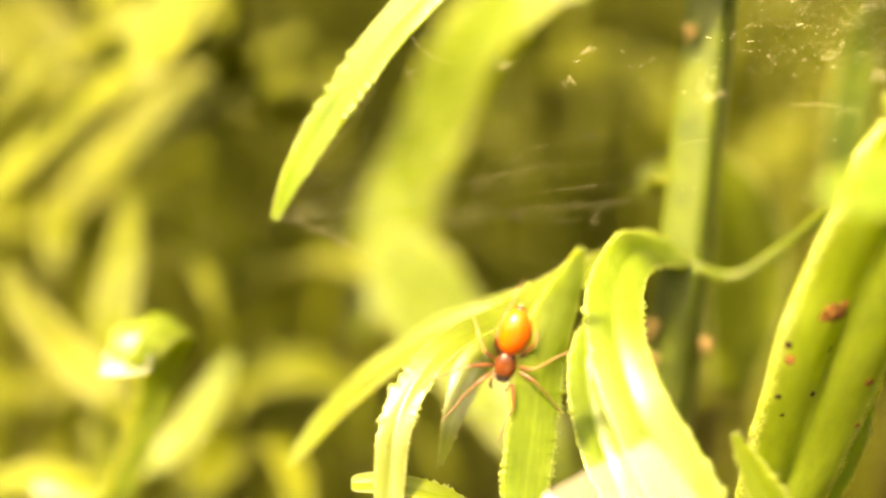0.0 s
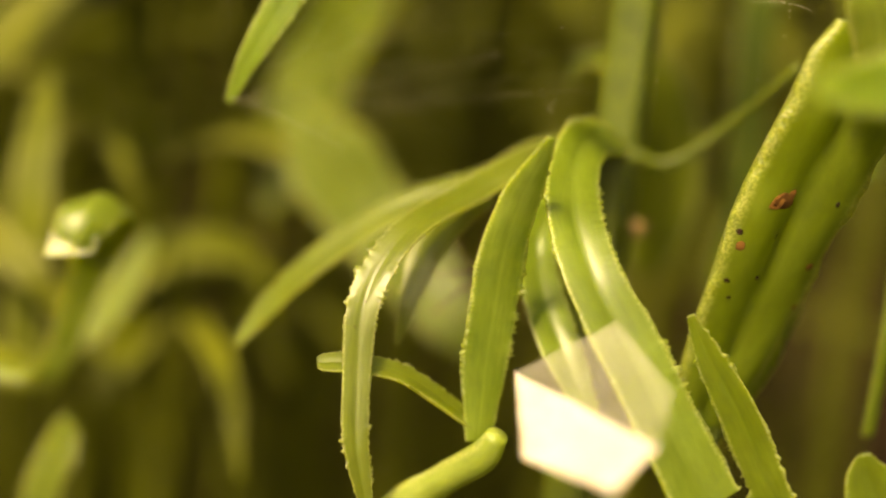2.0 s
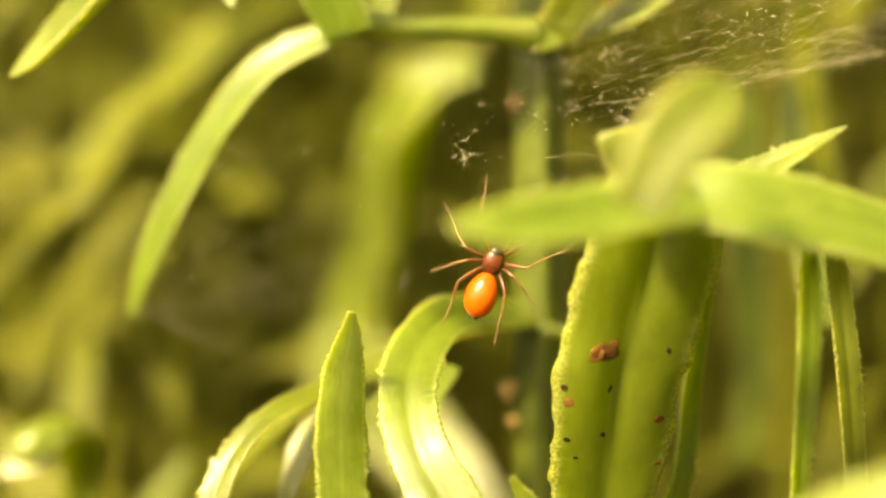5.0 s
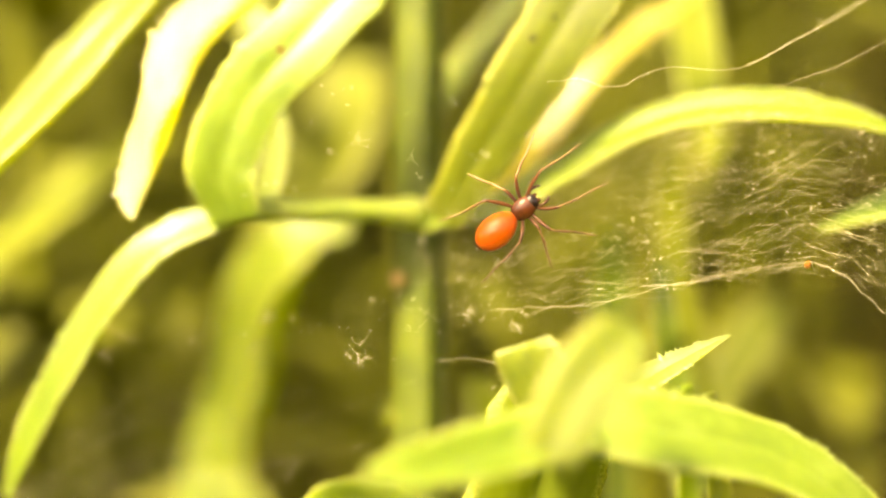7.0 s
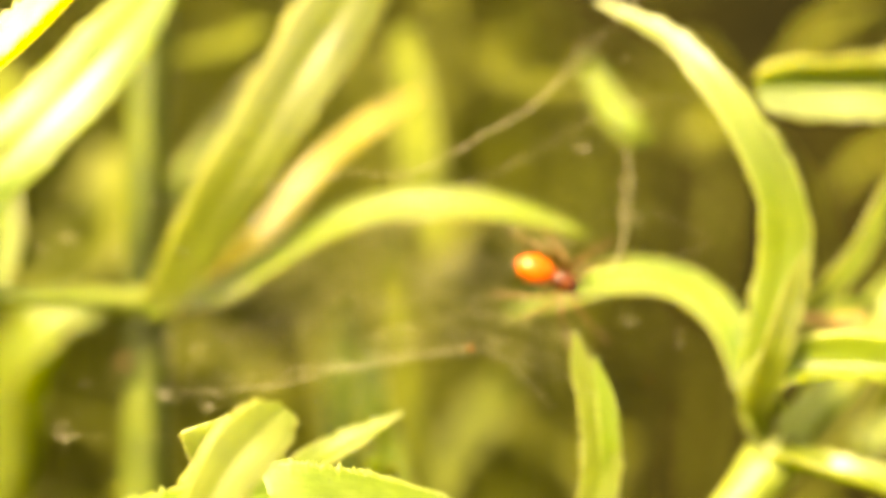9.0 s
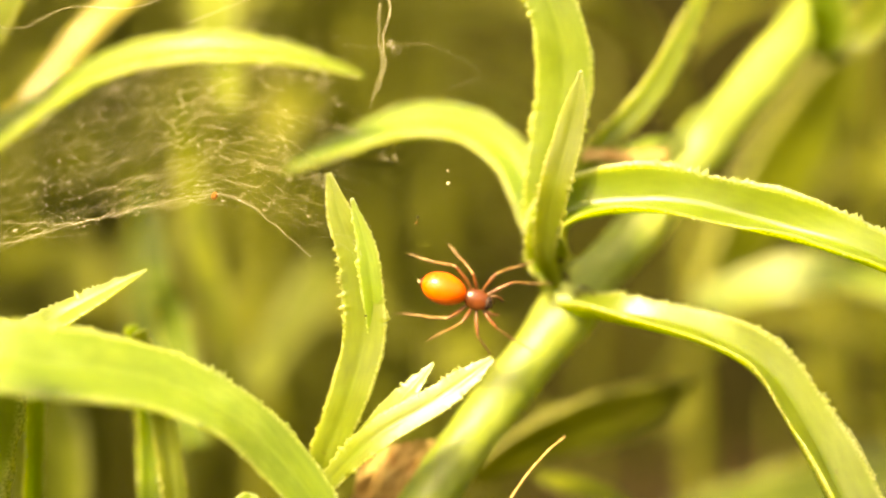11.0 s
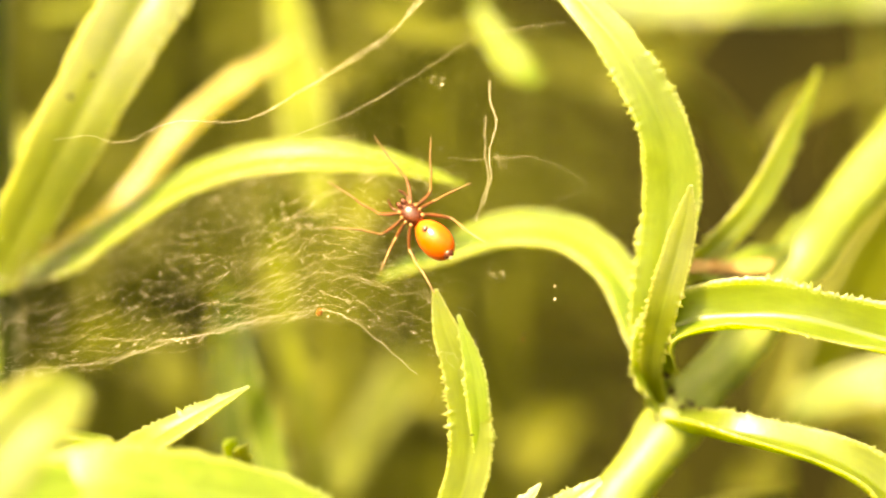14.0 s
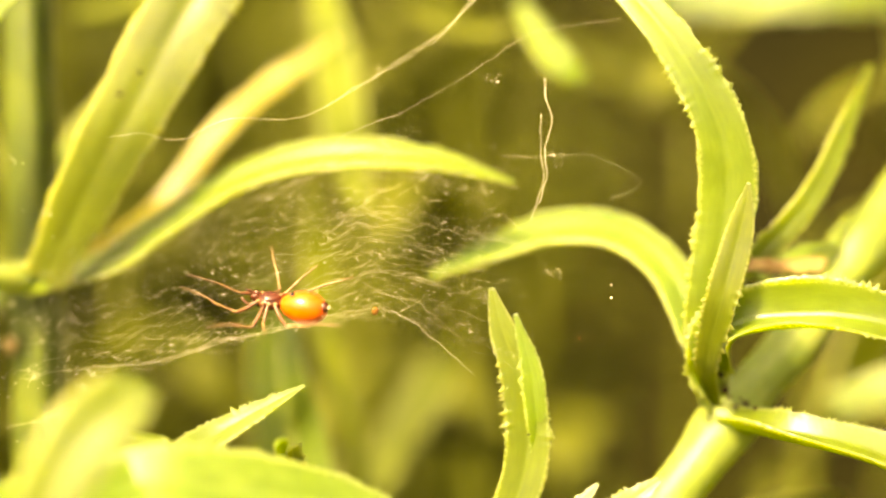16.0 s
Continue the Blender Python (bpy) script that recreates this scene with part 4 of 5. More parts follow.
def flecks():
    def leaves_of(plant):
        return [o for o in plant.children if o.name.startswith("leaf")]
    broad = leaves_of(plant_b)[5]
    k = 0
    for place, size in [((0.35, 56.8, -10.22), 0.34), ((0.04, 56.8, -10.38), 0.2), ((0.66, 57.0, -9.98), 0.16), ((-1.18, 56.7, -11.52), 0.1), ((0.46, 57.0, -11.55), 0.09), ((2.63, 57.5, -10.24), 0.1), ((-1.15, 57.0, -13.4), 0.08), ((0.14, 57.3, -13.22), 0.09), ((-0.86, 57.3, -14.09), 0.07), ((-1.02, 56.8, -12.05), 0.16), ((2.2, 57.8, -12.73), 0.13), ((2.08, 57.9, -14.34), 0.11), ((-1.41, 57.8, -16.39), 0.06)]:
        k += 1
        spot(broad, place, size * 1.4, M_DARK if size < 0.11 else M_SPOT, k)
    axil = leaves_of(plant_c)
    for host, place, size in ((4, (25.1, 56.0, 0.02), 0.07), (4, (30.61, 54.9, -1.24), 0.06), (4, (30.99, 54.9, -1.24), 0.06), (0, (24.46, 58.0, -2.46), 0.15), (0, (24.64, 58.5, -3.16), 0.16),
                              (5, (25.61, 58.5, -3.77), 0.15), (5, (25.21, 59.0, -3.51), 0.13), (5, (28.35, 56.3, -5.46), 0.08), (6, (27.45, 60.0, 2.85), 0.12), (0, (25.33, 57.0, 1.54), 0.12), (8, (16.84, 55.4, -4.2), 0.05)):
        k += 1
        spot(axil[host], place, size, M_DARK, k)
    for place, size in (((24.31, 56.6, -2.49), 0.13), ((24.45, 56.6, -3.06), 0.15), ((24.6, 56.6, -3.36), 0.10), ((24.37, 56.6, -2.81), 0.08), ((25.18, 56.6, -3.6), 0.14), ((25.5, 56.6, -3.78), 0.10), ((24.83, 56.6, -3.71), 0.12), ((25.0, 56.6, -3.43), 0.07)):
        k += 1
        start = Vector((0.0145, 0, -0.002))
        ahead = (Vector(place) * MM - start).normalized()
        hits = [(h[1] - start).length for h in (o.ray_cast(start, ahead) for o in plant_c.children) if h[0]]
        at = (start + ahead * min(hits)) / MM if hits else Vector(place)
        v, f = ball_mesh(size, size * 0.8, size * 0.9, at, 10, 8, lambda t, a: 1 + 0.25 * math.sin(3 * a + 2 * t))
        part("frass_grain", v, f, M_FRASS, axil[4], "dark grain lodged in the leaf axil")
    up = leaves_of(plant_a)
    for host, place, size in ((1, (-7.71, 56.3, 8.54), 0.16), (1, (-6.0, 57.0, 9.88), 0.1), (1, (-4.11, 55.5, 11.89), 0.1), (3, (4.6, 55.5, 11.97), 0.11), (3, (2.48, 57.0, 9.76), 0.1), (3, (1.68, 57.5, 9.07), 0.1), (3, (5.76, 55.5, 11.44), 0.1)):
        k += 1
        spot(up[host], place, size, M_DARK if size < 0.12 else M_SPOT, k)


def grain_of_debris():
    for place, r, mat, label in (((11.55, 55.5, 0.48), 0.11, M_SPOT, "tiny brown crumb hanging in the web"), ((20.2, 56.0, 1.04), 0.03, M_STRAW, "pale speck hanging in the web"), ((18.99, 56.0, -0.65), 0.04, M_DARK, "dark speck hanging in the web"),
                                 ((18.93, 56.0, -0.85), 0.04, M_SPOT, "brown speck hanging in the web"), ((20.18, 56.0, 0.57), 0.03, M_SILK, "pale speck hanging in the web"), ((16.42, 56.0, 8.68), 0.035, M_SILK, "pale speck hanging in the web"), ((18.08, 56.0, 12.4), 0.03, M_SILK, "pale speck hanging in the web")):
        v, f = ball_mesh(r, r * 0.9, r * 1.2, place, 10, 8, lambda t, a: 1 + 0.3 * math.sin(2 * a + 4 * t))
        tagged(part("debris_crumb", v, f, mat), label, "debris", "debris in the web")
    for place, r in (((-2.07, 66.9, -12.97), 0.34), ((-4.50, 66.9, -12.48), 0.42), ((-4.25, 66.9, -13.83), 0.24), ((-4.03, 66.9, -0.03), 0.3)):
        v, f = ball_mesh(r, r * 0.7, r * 1.2, place, 12, 10, lambda t, a: 1 + 0.2 * math.sin(3 * a + 2 * t))
        part("bud_scar", v, f, M_SCAR, plant_a, "small pinkish brown scar on the stem")


def spider_web():
    web = thing("spider_web", "fine pale sheet web strung between the leaves", "web")
    rng = np.random.RandomState(21)

    def strand(name, pts, wob=0.028):
        p = np.array(pts, float)
        p[:, 3] *= 0.48
        c, _ = spline(p, max(6, 7 * len(p)))
        c[1:-1, :3] += rng.randn(len(c) - 2, 3) * wob
        v, f, uv = tube_mesh(c.tolist(), sides=5, step=0.3, most=90, bumps=0.0)
        part(name, v, f, M_SILK, web, "", uv)
    for pts in ([(2.17, 56.0, 7.22, 0.0195), (3.46, 56.0, 7.29, 0.0195), (4.74, 56.0, 7.01, 0.0195), (5.82, 56.0, 7.47, 0.0195), (6.68, 56.0, 7.72, 0.0195), (9.04, 56.0, 7.6, 0.0195), (10.55, 56.0, 8.33, 0.0195), (12.29, 56.0, 9.28, 0.0195), (14.08, 56.3, 10.38, 0.0195), (15.69, 56.6, 11.82, 0.0195), (17.34, 57.0, 13.64, 0.0195), (20.31, 58.0, 16.85, 0.0195)],
                [(9.48, 56.2, 7.79, 0.013), (12.32, 56.2, 9.26, 0.013), (14.55, 56.5, 10.66, 0.013), (16.66, 57.0, 13.1, 0.013)],
                [(10.57, 56.5, 6.93, 0.013), (12.76, 56.5, 7.77, 0.013), (14.31, 56.6, 8.5, 0.013), (16.11, 56.8, 9.55, 0.013), (17.93, 57.0, 10.65, 0.013), (21.24, 57.0, 11.05, 0.013)],
                [(-0.04, 55.5, -1.14, 0.0195), (3.36, 55.5, -0.96, 0.0195), (5.19, 55.5, -0.6, 0.0195), (7.03, 55.5, -0.19, 0.0195), (8.88, 55.5, 0.23, 0.0195), (10.53, 55.5, 0.48, 0.0195), (11.6, 55.5, 0.59, 0.0195), (12.27, 55.5, 0.35, 0.0195), (12.81, 55.5, 0.11, 0.0195), (13.75, 55.6, -0.74, 0.0195), (14.97, 55.8, -1.91, 0.0195)],
                [(3.25, 55.3, -0.1, 0.015), (6.46, 55.3, -0.27, 0.015), (9.3, 55.4, 0.2, 0.015), (11.59, 55.5, 0.4, 0.015)],
                [(18.21, 56.5, 8.83, 0.0325), (18.19, 56.3, 7.93, 0.0325), (18.37, 56.2, 7.23, 0.0325), (18.04, 56.2, 6.19, 0.0325), (18.06, 56.2, 5.22, 0.0325), (17.75, 56.4, 4.16, 0.0325)],
                [(17.97, 56.2, 7.46, 0.0228), (17.88, 56.2, 5.97, 0.0228), (17.99, 56.2, 5.22, 0.0228), (17.74, 56.2, 4.49, 0.0228), (17.43, 56.3, 3.56, 0.0228)],
                [(-1.81, 56.0, -3.02, 0.0143), (-0.59, 56.0, -2.91, 0.0143), (0.41, 55.5, -3.14, 0.0143)],
                [(12.07, 56.0, 9.22, 0.0163), (13.62, 56.3, 10.18, 0.0163), (14.94, 56.6, 11.06, 0.0163), (16.56, 57.0, 13.5, 0.0163)],
                [(16.48, 57.0, 6.06, 0.012), (18.51, 57.0, 5.93, 0.012), (19.9, 57.0, 5.94, 0.012), (21.83, 58.0, 4.94, 0.012), (20.54, 57.5, 4.29, 0.012)],
                [(-20.19, 63.2, -8.88, 0.0163), (-18.42, 62.5, -9.2, 0.0163), (-16.78, 62.0, -9.79, 0.0163), (-15.41, 62.0, -10.33, 0.0163)],
                [(-15.32, 60.0, -1.53, 0.013), (-14.52, 60.0, -2.26, 0.013), (-13.67, 60.0, -2.43, 0.013)]):
        strand("strand", pts)
    # the fine sheet: an uneven net of long narrow meshes on a tilted, sagging surface, with wavering threads across it
    V, F = [], []
    base = [0]

    def thread(p, q, d, wob, seg):
        t = np.linspace(0, 1, seg)[:, None]
        c = np.array(p) * (1 - t) + np.array(q) * t
        c[1:-1] += rng.randn(seg - 2, 3) * wob
        c[:, 2] -= (0.08 * np.linalg.norm(np.array(q) - p) * t * (1 - t))[:, 0]
        v, f, _ = tube_mesh([(*r, d) for r in c], sides=3, step=0.3, most=40, bumps=0.0)
        V.append(v)
        F.extend([[i + base[0] for i in g] for g in f])
        base[0] += len(v)

    def on_sheet(s, r):
        """s along the sheet (0 by the main stem, 1 by the young leaf tips), r from its lower edge to its upper edge."""
        x = -3.6 + 20.0 * s
        low = -2.2 + 3.4 * s - 2.6 * max(0, s - 0.75) * 4 * s
        high = 3.2 + 5.0 * s - 1.5 * max(0, s - 0.8) * 5
        z = low + (high - low) * r
        y = 55.2 + 5.5 * r * (1.1 - 0.5 * s) + 2.6 * (1 - s) ** 2 + 0.5 * noise.noise((x * 0.3, z * 0.4, 2))
        return np.array([x, y, z])
    # long wavering threads that fan out from the stem
    for _ in range(130):
        s0, r0 = rng.uniform(0.02, 0.75) ** 0.8, rng.uniform(0, 1)
        span = rng.uniform(0.10, 0.42)
        r1 = min(1.05, max(-0.03, r0 + rng.normal(0.02, 0.08)))
        n = max(5, int(span * 42))
        c = [on_sheet(min(1.04, s0 + span * q / n), r0 + (r1 - r0) * q / n + 0.018 * rng.randn()) for q in range(n + 1)]
        d = rng.uniform(0.0018, 0.0042)
        v, f, _ = tube_mesh([(*p, d * rng.uniform(0.6, 1.5)) for p in c], sides=3, step=0.25, most=60, bumps=0.0)
        V.append(v)
        F.extend([[i + base[0] for i in g] for g in f])
        base[0] += len(v)
    # short slanting links between them
    for _ in range(420):
        s0, r0 = rng.uniform(0, 0.98) ** 0.8, rng.beta(1.0, 1.1)
        p = on_sheet(s0, r0)
        q = on_sheet(s0 + rng.uniform(-0.02, 0.05), r0 + rng.uniform(0.02, 0.10))
        thread(p, q, rng.uniform(0.0014, 0.0034), 0.03, 5)
    # bright droplets and tufts
    for q in range(640):
        p = on_sheet(rng.uniform(0, 1), rng.beta(1.0, 1.2)) + rng.randn(3) * 0.03
        if q > 540:  # stray ones round the stem, above and below the sheet's edge
            p = np.array((rng.uniform(-9.5, 0.5), rng.uniform(55.6, 59.0), rng.choice((rng.uniform(3.0, 7.5), rng.uniform(-7.0, -0.5)))))
        e = rng.randn(3) * rng.uniform(0.008, 0.045) * (1.4, 1.0, 0.8)
        thread(p - e, p + e, rng.uniform(0.009, 0.026), 0.004, 3)
    # threads fanned from the hanging leaf's tip and over the low leaves
    tip = np.array((-20.16, 63.2, -8.92))
    for _ in range(70):
        e = np.array((-11.0, 62.0, -5.6)) + rng.randn(3) * (3.8, 1.2, 2.4)
        k = rng.uniform(0.0, 0.75)
        a = tip * (1 - k) + e * k + rng.randn(3) * (0.5 * k)
        thread(a, a + (e - a) * rng.uniform(0.3, 1.0) + rng.randn(3) * 0.3, rng.uniform(0.0016, 0.0034), 0.06, 9)
    part("sheet", np.vstack(V), F, M_SILK, web, "haze of very fine silk threads")
    # knots of silk that catch the light
    for place in [(0.73, 55.6, 0.63), (0.37, 55.6, 0.59), (0.94, 55.6, -1.7), (1.34, 55.6, -1.24), (-0.58, 55.6, -1.17), (-4.47, 55.6, -2.83), (-4.67, 55.6, -2.3), (-4.72, 55.6, 5.2), (18.16, 55.6, 1.67), (12.13, 55.6, 9.23), (-11.78, 60.0, -2.4), (-9.21, 60.0, -2.8), (-8.66, 60.0, -1.5), (-15.13, 60.0, -3.04), (-7.81, 60.0, -7.68), (1.22, 60.0, 0.76), (0.99, 56.0, -1.88), (-0.7, 56.0, -1.27), (-4.5, 56.0, 5.07), (-2.85, 56.0, 4.45), (-4.68, 56.0, -2.95), (-4.99, 56.0, -2.59), (-5.63, 56.0, 4.66), (10.47, 56.0, 4.09), (13.56, 56.0, 5.41), (16.21, 56.0, 8.7), (18.41, 56.0, 5.86), (0.63, 56.0, 0.59), (-0.13, 56.0, 4.57), (-1.13, 56.0, 6.49)]:
        for q in range(3):
            p = np.array(place) + rng.randn(3) * 0.08
            V2, F2, _ = tube_mesh([(*(p + rng.randn(3) * 0.20), 0.0025), (*(p + rng.randn(3) * 0.10), 0.0045), (*(p + rng.randn(3) * 0.09), 0.0055), (*(p + rng.randn(3) * 0.20), 0.0025)], sides=6, step=0.03, bumps=0.15)
            part("silk_knot", V2, F2, M_SILK, web)


def spider():
    s = thing("spider", "small orange spider with a brown head and red-brown legs", "spider")
    v, f = ball_mesh(0.60, 0.88, 0.58, (0, -0.82, 0.02), 32, 22, lambda t, a: 1.0 - 0.10 * t * (1 if t > 0 else 0.6) + 0.02 * math.sin(2 * a))
    abdomen = part("abdomen", v, f, M_ABDOMEN, s, "glossy orange egg-shaped abdomen")
    v, f = ball_mesh(0.22, 0.20, 0.20, (0, -1.58, -0.15), 14, 10)
    part("spinnerets", v, f, M_STERNUM, abdomen, "dark brown spinnerets")
    v, f = ball_mesh(0.08, 0.09, 0.07, (0.03, -1.74, -0.20), 10, 8)
    part("spinneret_tip", v, f, M_STRAW, abdomen, "pale tip of the spinnerets")
    v, f = ball_mesh(0.12, 0.10, 0.05, (0.02, -0.40, -0.505), 14, 8)
    part("belly_plate", v, f, M_DARK, abdomen, "small dark plate under the belly")
    v, f = ball_mesh(0.41, 0.56, 0.27, (0, 0.50, 0.02), 28, 20, lambda t, a: 1.0 - 0.20 * max(0, t) ** 1.5 + (0.12 * max(0, math.sin(a)) * max(0, t)))
    head = part("head", v, f, M_CARAPACE, s, "glossy red-brown carapace")
    v, f = ball_mesh(0.29, 0.25, 0.20, (0, 0.84, 0.06), 20, 14)
    part("eye_region", v, f, M_DARK, head, "shiny black front of the head")
    v, f = ball_mesh(0.30, 0.36, 0.12, (0, 0.46, -0.20), 18, 12)
    part("breastplate", v, f, M_STERNUM, head, "dark brown plate between the legs")
    for x, y, z, r in ((0.06, 1.00, 0.16, 0.045), (-0.06, 1.00, 0.16, 0.045), (0.15, 0.95, 0.17, 0.04), (-0.15, 0.95, 0.17, 0.04), (0.07, 0.90, 0.25, 0.04), (-0.07, 0.90, 0.25, 0.04)):
        v, f = ball_mesh(r, r, r, (x, y, z), 10, 8)
        part("eye", v, f, M_DARK, head, "shiny black eye")
    for sx in (-1, 1):
        v, f = ball_mesh(0.10, 0.18, 0.15, (sx * 0.11, 1.0, -0.10), 12, 10)
        part("jaw", v, f, M_STERNUM, head, "dark brown jaw")
        v, f, uv = tube_mesh([(sx * 0.2, 0.85, -0.05, 0.10), (sx * 0.34, 1.10, 0.06, 0.10), (sx * 0.32, 1.34, -0.02, 0.11), (sx * 0.25, 1.46, -0.12, 0.07)], sides=10, step=0.06)
        part("palp", v, f, M_LEG, s, "", uv)
    legs = []
    reach = (1.12, 1.0, 0.84, 1.08)
    for side in (1, -1):
        for i in range(4):
            k = reach[i]
            b = side * (0.16, 0.20, -0.10, -0.22)[i]  # how far the leg bows towards the front or the back
            m = 0.9 + 0.12 * math.sin(2.3 * i + side)
            v, f, uv = tube_mesh([(0, 0, -0.02, 0.13), (-0.3 * b, 0.14 * k, 0.03, 0.115), (-0.7 * b, 0.50 * k * m, 0.20, 0.145), (-0.9 * b, 0.90 * k * m, 0.36, 0.105), (-0.9 * b, 0.95 * k * m, 0.36, 0.085)], sides=12, step=0.04, bumps=0.04)
            leg = part("leg", v, f, M_LEG, s, "", uv)
            v, f = ball_mesh(0.075, 0.09, 0.07, (0, 0.06, -0.05), 10, 8)
            part("hip", v, f, M_SHIN, leg, "pale amber base of the leg")
            v, f, uv = tube_mesh([(-0.9 * b, 0.93 * k * m, 0.36, 0.095), (-0.75 * b, 1.06 * k * m, 0.33, 0.10), (-0.60 * b, 1.10 * k * m, 0.31, 0.075), (0.2 * b, 1.40 * k, 0.13, 0.095), (0.9 * b, 1.64 * k, -0.02, 0.07)], sides=10, step=0.04, bumps=0.05)
            part("shin", v, f, M_SHIN, leg, "straw-coloured lower leg", uv)
            v, f, uv = tube_mesh([(0.88 * b, 1.63 * k, -0.01, 0.07), (1.7 * b, 1.98 * k, -0.14, 0.066), (2.3 * b, 2.28 * k, -0.23, 0.052), (2.9 * b, 2.56 * k, -0.30, 0.032)], sides=8, step=0.05, bumps=0.05)
            part("foot", v, f, M_FOOT, leg, "thin straw-coloured leg tip", uv)
            leg.location = Vector((-side * (0.24 + 0.05 * math.sin(i * 1.05)), 0.78 - 0.19 * i, -0.04)) * MM
            legs.append((leg, side))
    return s, legs


white_petal()
dry_scrap()
straw()
torn_tip()
flecks()
grain_of_debris()
spider_web()
the_spider, spider_legs = spider()


# ---- what moves ----


def body(place, head, back):
    """The spider's pose: where its waist is, which way its head points and which way its back faces."""
    y = Vector(head).normalized()
    x = y.cross(Vector(back)).normalized()
    z = x.cross(y)
    return Matrix.Translation(place) @ Matrix((x, y, z)).transposed().to_4x4()


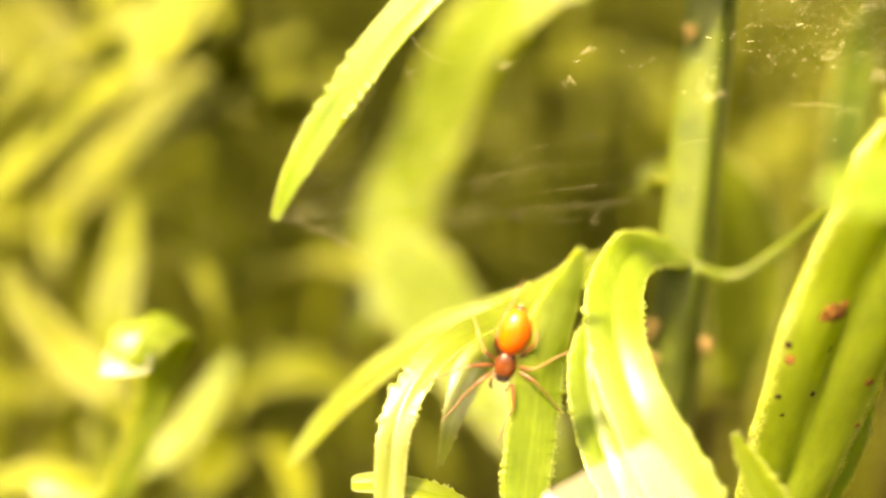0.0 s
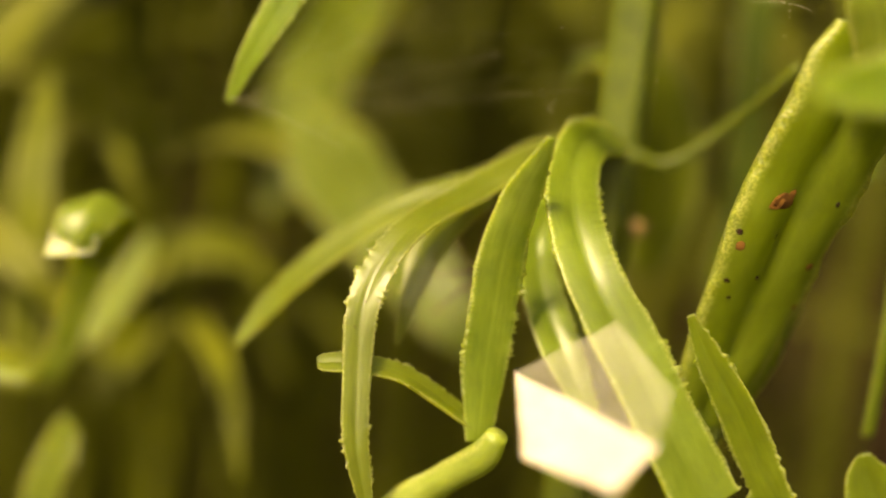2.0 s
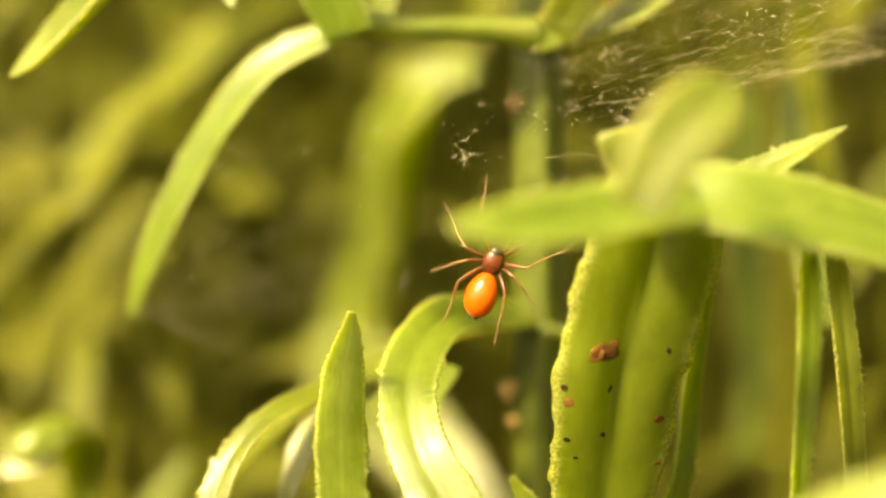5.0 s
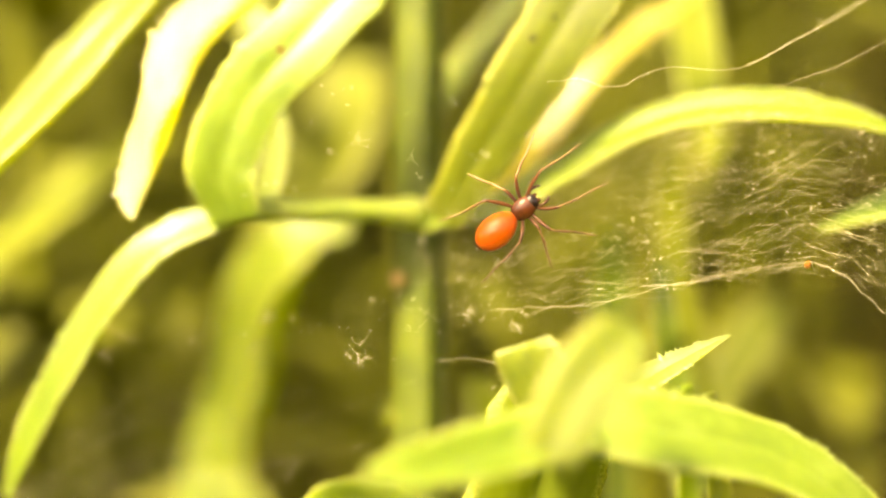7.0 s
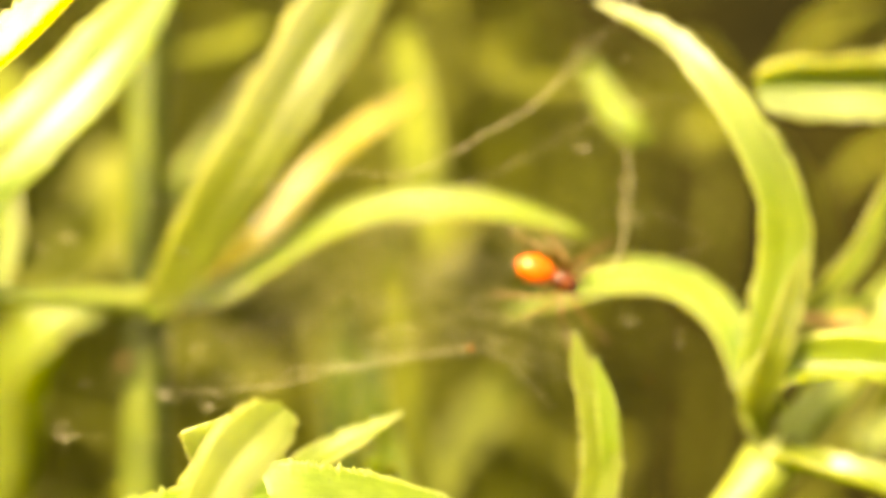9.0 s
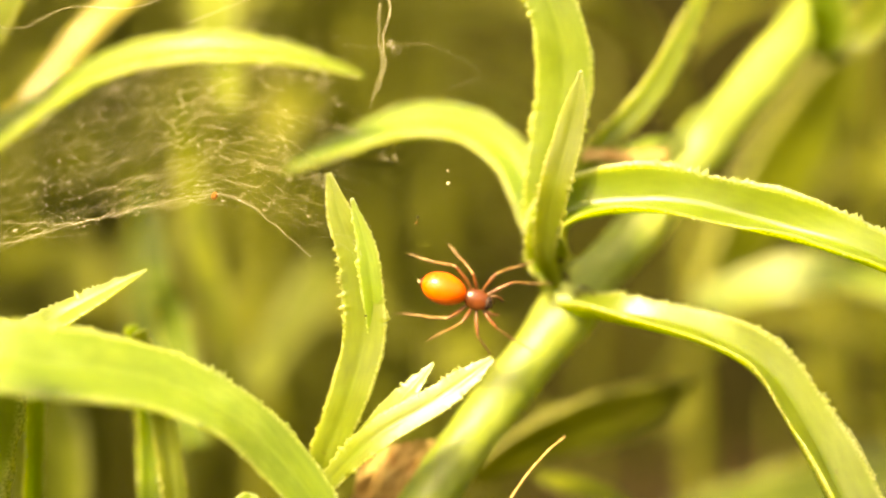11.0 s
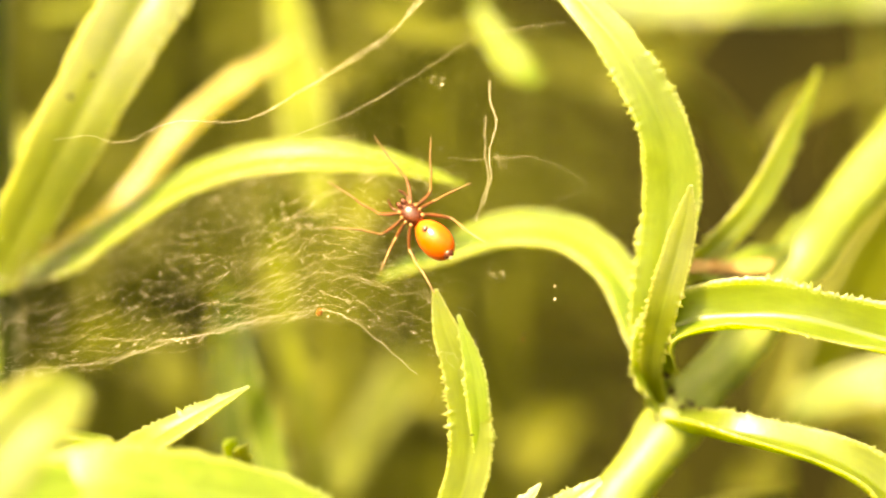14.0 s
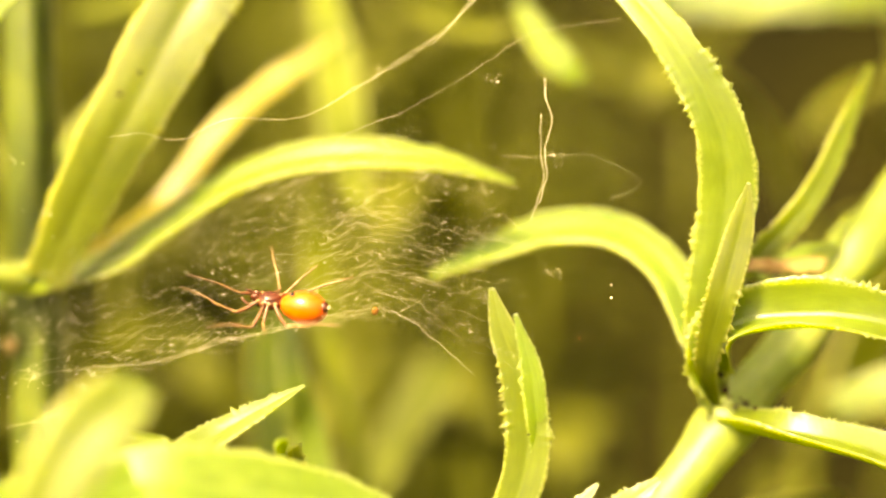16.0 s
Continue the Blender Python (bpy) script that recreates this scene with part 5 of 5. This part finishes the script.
def motions():
    walk(the_spider, [
        (0.0, body((-0.01075, 0.05640, -0.01255), (-0.16, 0.22, -0.96), (0, -1, 0))),
        (0.5, pose(-0.01040, 0.05800, -0.01339, -102.0, -19.9, -180.0)),
        (1.0, pose(-0.00908, 0.06050, -0.01370, -110.0, -24.8, -180.0)),
        (1.5, pose(-0.00889, 0.06230, -0.01450, -110.0, -20.4, -180.0)),
        (2.0, pose(-0.00888, 0.06280, -0.01458, -110.0, -17.3, -180.0)),
        (2.5, pose(-0.00628, 0.06300, -0.01287, -110.0, 83.7, -180.0)),
        (3.0, pose(-0.00545, 0.06300, -0.01285, 80.0, 80.8, -0.0)),
        (3.2, pose(-0.00557, 0.06300, -0.01267, 80.0, 81.0, -0.0)),
        (5.3, pose(-0.00376, 0.05650, -0.00518, 90.0, 17.0, -0.0)),
        (5.5, pose(-0.00365, 0.05620, -0.00362, 90.0, 23.7, -0.0)),
        (6.0, pose(-0.00462, 0.05600, -0.00101, 90.0, -8.6, -0.0)),
        (6.5, pose(-0.00314, 0.05600, 0.00005, 90.0, 35.3, -0.0)),
        (7.0, pose(0.00097, 0.05600, 0.00228, 90.0, 50.1, -0.0)),
        (7.5, pose(0.00555, 0.05600, 0.00410, 90.0, 68.3, -0.0)),
        (8.0, pose(0.00744, 0.05600, 0.00381, 90.0, 86.5, -0.0)),
        (8.5, pose(0.01050, 0.05600, 0.00379, 90.0, 74.5, -0.0)),
        (9.0, pose(0.01505, 0.05600, 0.00334, -100.0, 67.7, -180.0)),
        (9.5, pose(0.01694, 0.05600, 0.00133, -105.0, 29.6, 180.0)),
        (10.0, pose(0.01925, 0.05600, -0.00066, -110.0, 38.4, -180.0)),
        (10.2, pose(0.01970, 0.05600, -0.00164, -110.0, 36.7, -180.0)),
        (10.9, body((0.0205, 0.0560, -0.0035), (0.9, 0.1, -0.5), (0, -1, 0))),
        (11.6, body((0.0210, 0.0560, -0.0042), (0.8, 0.2, 0.6), (0, -1, 0))),
        (12.3, body((0.0204, 0.0562, -0.0034), (0.05, 0.55, 0.8), (0, -1, 0))),
        (12.5, body((0.01970, 0.0565, -0.00262), (-0.16, 0.80, 0.58), (0, -1, 0.5))),
        (12.66, body((0.0195, 0.0562, -0.0022), (-0.2, 0.6, 0.78), (1, -0.3, 0.3))),
        (12.83, body((0.0190, 0.0562, -0.0015), (-0.25, 0.5, 0.83), (1, 0.4, 0))),
        (13.0, pose(0.01854, 0.05600, -0.00086, 120.0, 18.7, -180.0)),
        (13.5, pose(0.01638, 0.05600, 0.00215, 110.0, 36.9, -180.0)),
        (14.0, pose(0.01535, 0.05600, 0.00356, 102.0, 39.2, -180.0)),
        (14.5, pose(0.01533, 0.05600, 0.00354, 102.0, 40.5, -180.0)),
        (15.0, pose(0.01530, 0.05600, 0.00353, 102.0, 39.3, -180.0)),
        (15.5, pose(0.01523, 0.05600, 0.00329, 102.0, 53.7, -180.0)),
        (16.0, pose(0.00821, 0.05600, 0.00094, 163.5, 36.0, -112.2)),
    ])
    times = (0.0, 0.5, 1.0, 1.5, 2.0, 2.5, 3.0, 3.2, 5.3, 5.5, 6.0, 6.5, 7.0, 7.5, 8.0, 8.5, 9.0, 9.5, 10.0, 10.2, 12.3, 12.5, 13.0, 13.5, 14.0, 14.5, 15.0, 15.5, 16.0)

    # how far the legs reach down from the body, in degrees
    drop = {10.0: -12, 10.2: -14, 12.3: 12, 12.5: 24}

    def swing(number, *azimuths):
        leg, side = spider_legs[number]
        x, y, z = leg.location
        walk(leg, [(t, pose(x, y, z, drop.get(t, 0), 0, side * a)) for t, a in zip(times, azimuths)])
    swing(0, 15, 32, 32, 32, 32, 32, 32, 32, 32, 21, 35, 51, 14, 45, 14, 8, 48, 32, 40, 41, 32, 52, 16, 32, 23, 24, 23, 47, 8)
    swing(1, 72, 72, 72, 72, 72, 72, 72, 72, 72, 53, 75, 72, 51, 72, 48, 53, 72, 72, 72, 61, 72, 84, 72, 52, 68, 71, 71, 72, 85)
    swing(2, 110, 112, 112, 112, 112, 112, 112, 112, 112, 69, 102, 105, 101, 95, 80, 112, 127, 112, 116, 137, 112, 112, 112, 113, 99, 93, 93, 100, 112)
    swing(3, 160, 150, 150, 150, 150, 150, 150, 150, 150, 141, 149, 120, 137, 134, 142, 137, 150, 144, 151, 153, 150, 140, 154, 150, 145, 146, 145, 153, 133)
    swing(4, 38, 11, 32, 32, 32, 32, 32, 32, 32, 53, 14, 27, 30, 28, 22, 24, 37, 32, 11, 17, 32, 10, 32, 32, 34, 32, 33, 32, 16)
    swing(5, 72, 58, 72, 72, 72, 72, 72, 72, 72, 65, 67, 47, 72, 59, 49, 56, 72, 72, 33, 39, 72, 66, 62, 74, 70, 70, 71, 59, 72)
    swing(6, 130, 112, 112, 112, 112, 112, 112, 112, 112, 112, 97, 112, 97, 116, 93, 112, 112, 112, 93, 115, 112, 100, 112, 112, 105, 103, 104, 96, 98)
    swing(7, 168, 150, 150, 150, 150, 150, 150, 150, 150, 138, 141, 132, 149, 150, 144, 166, 138, 138, 151, 135, 150, 138, 150, 150, 144, 143, 144, 135, 150)


motions()
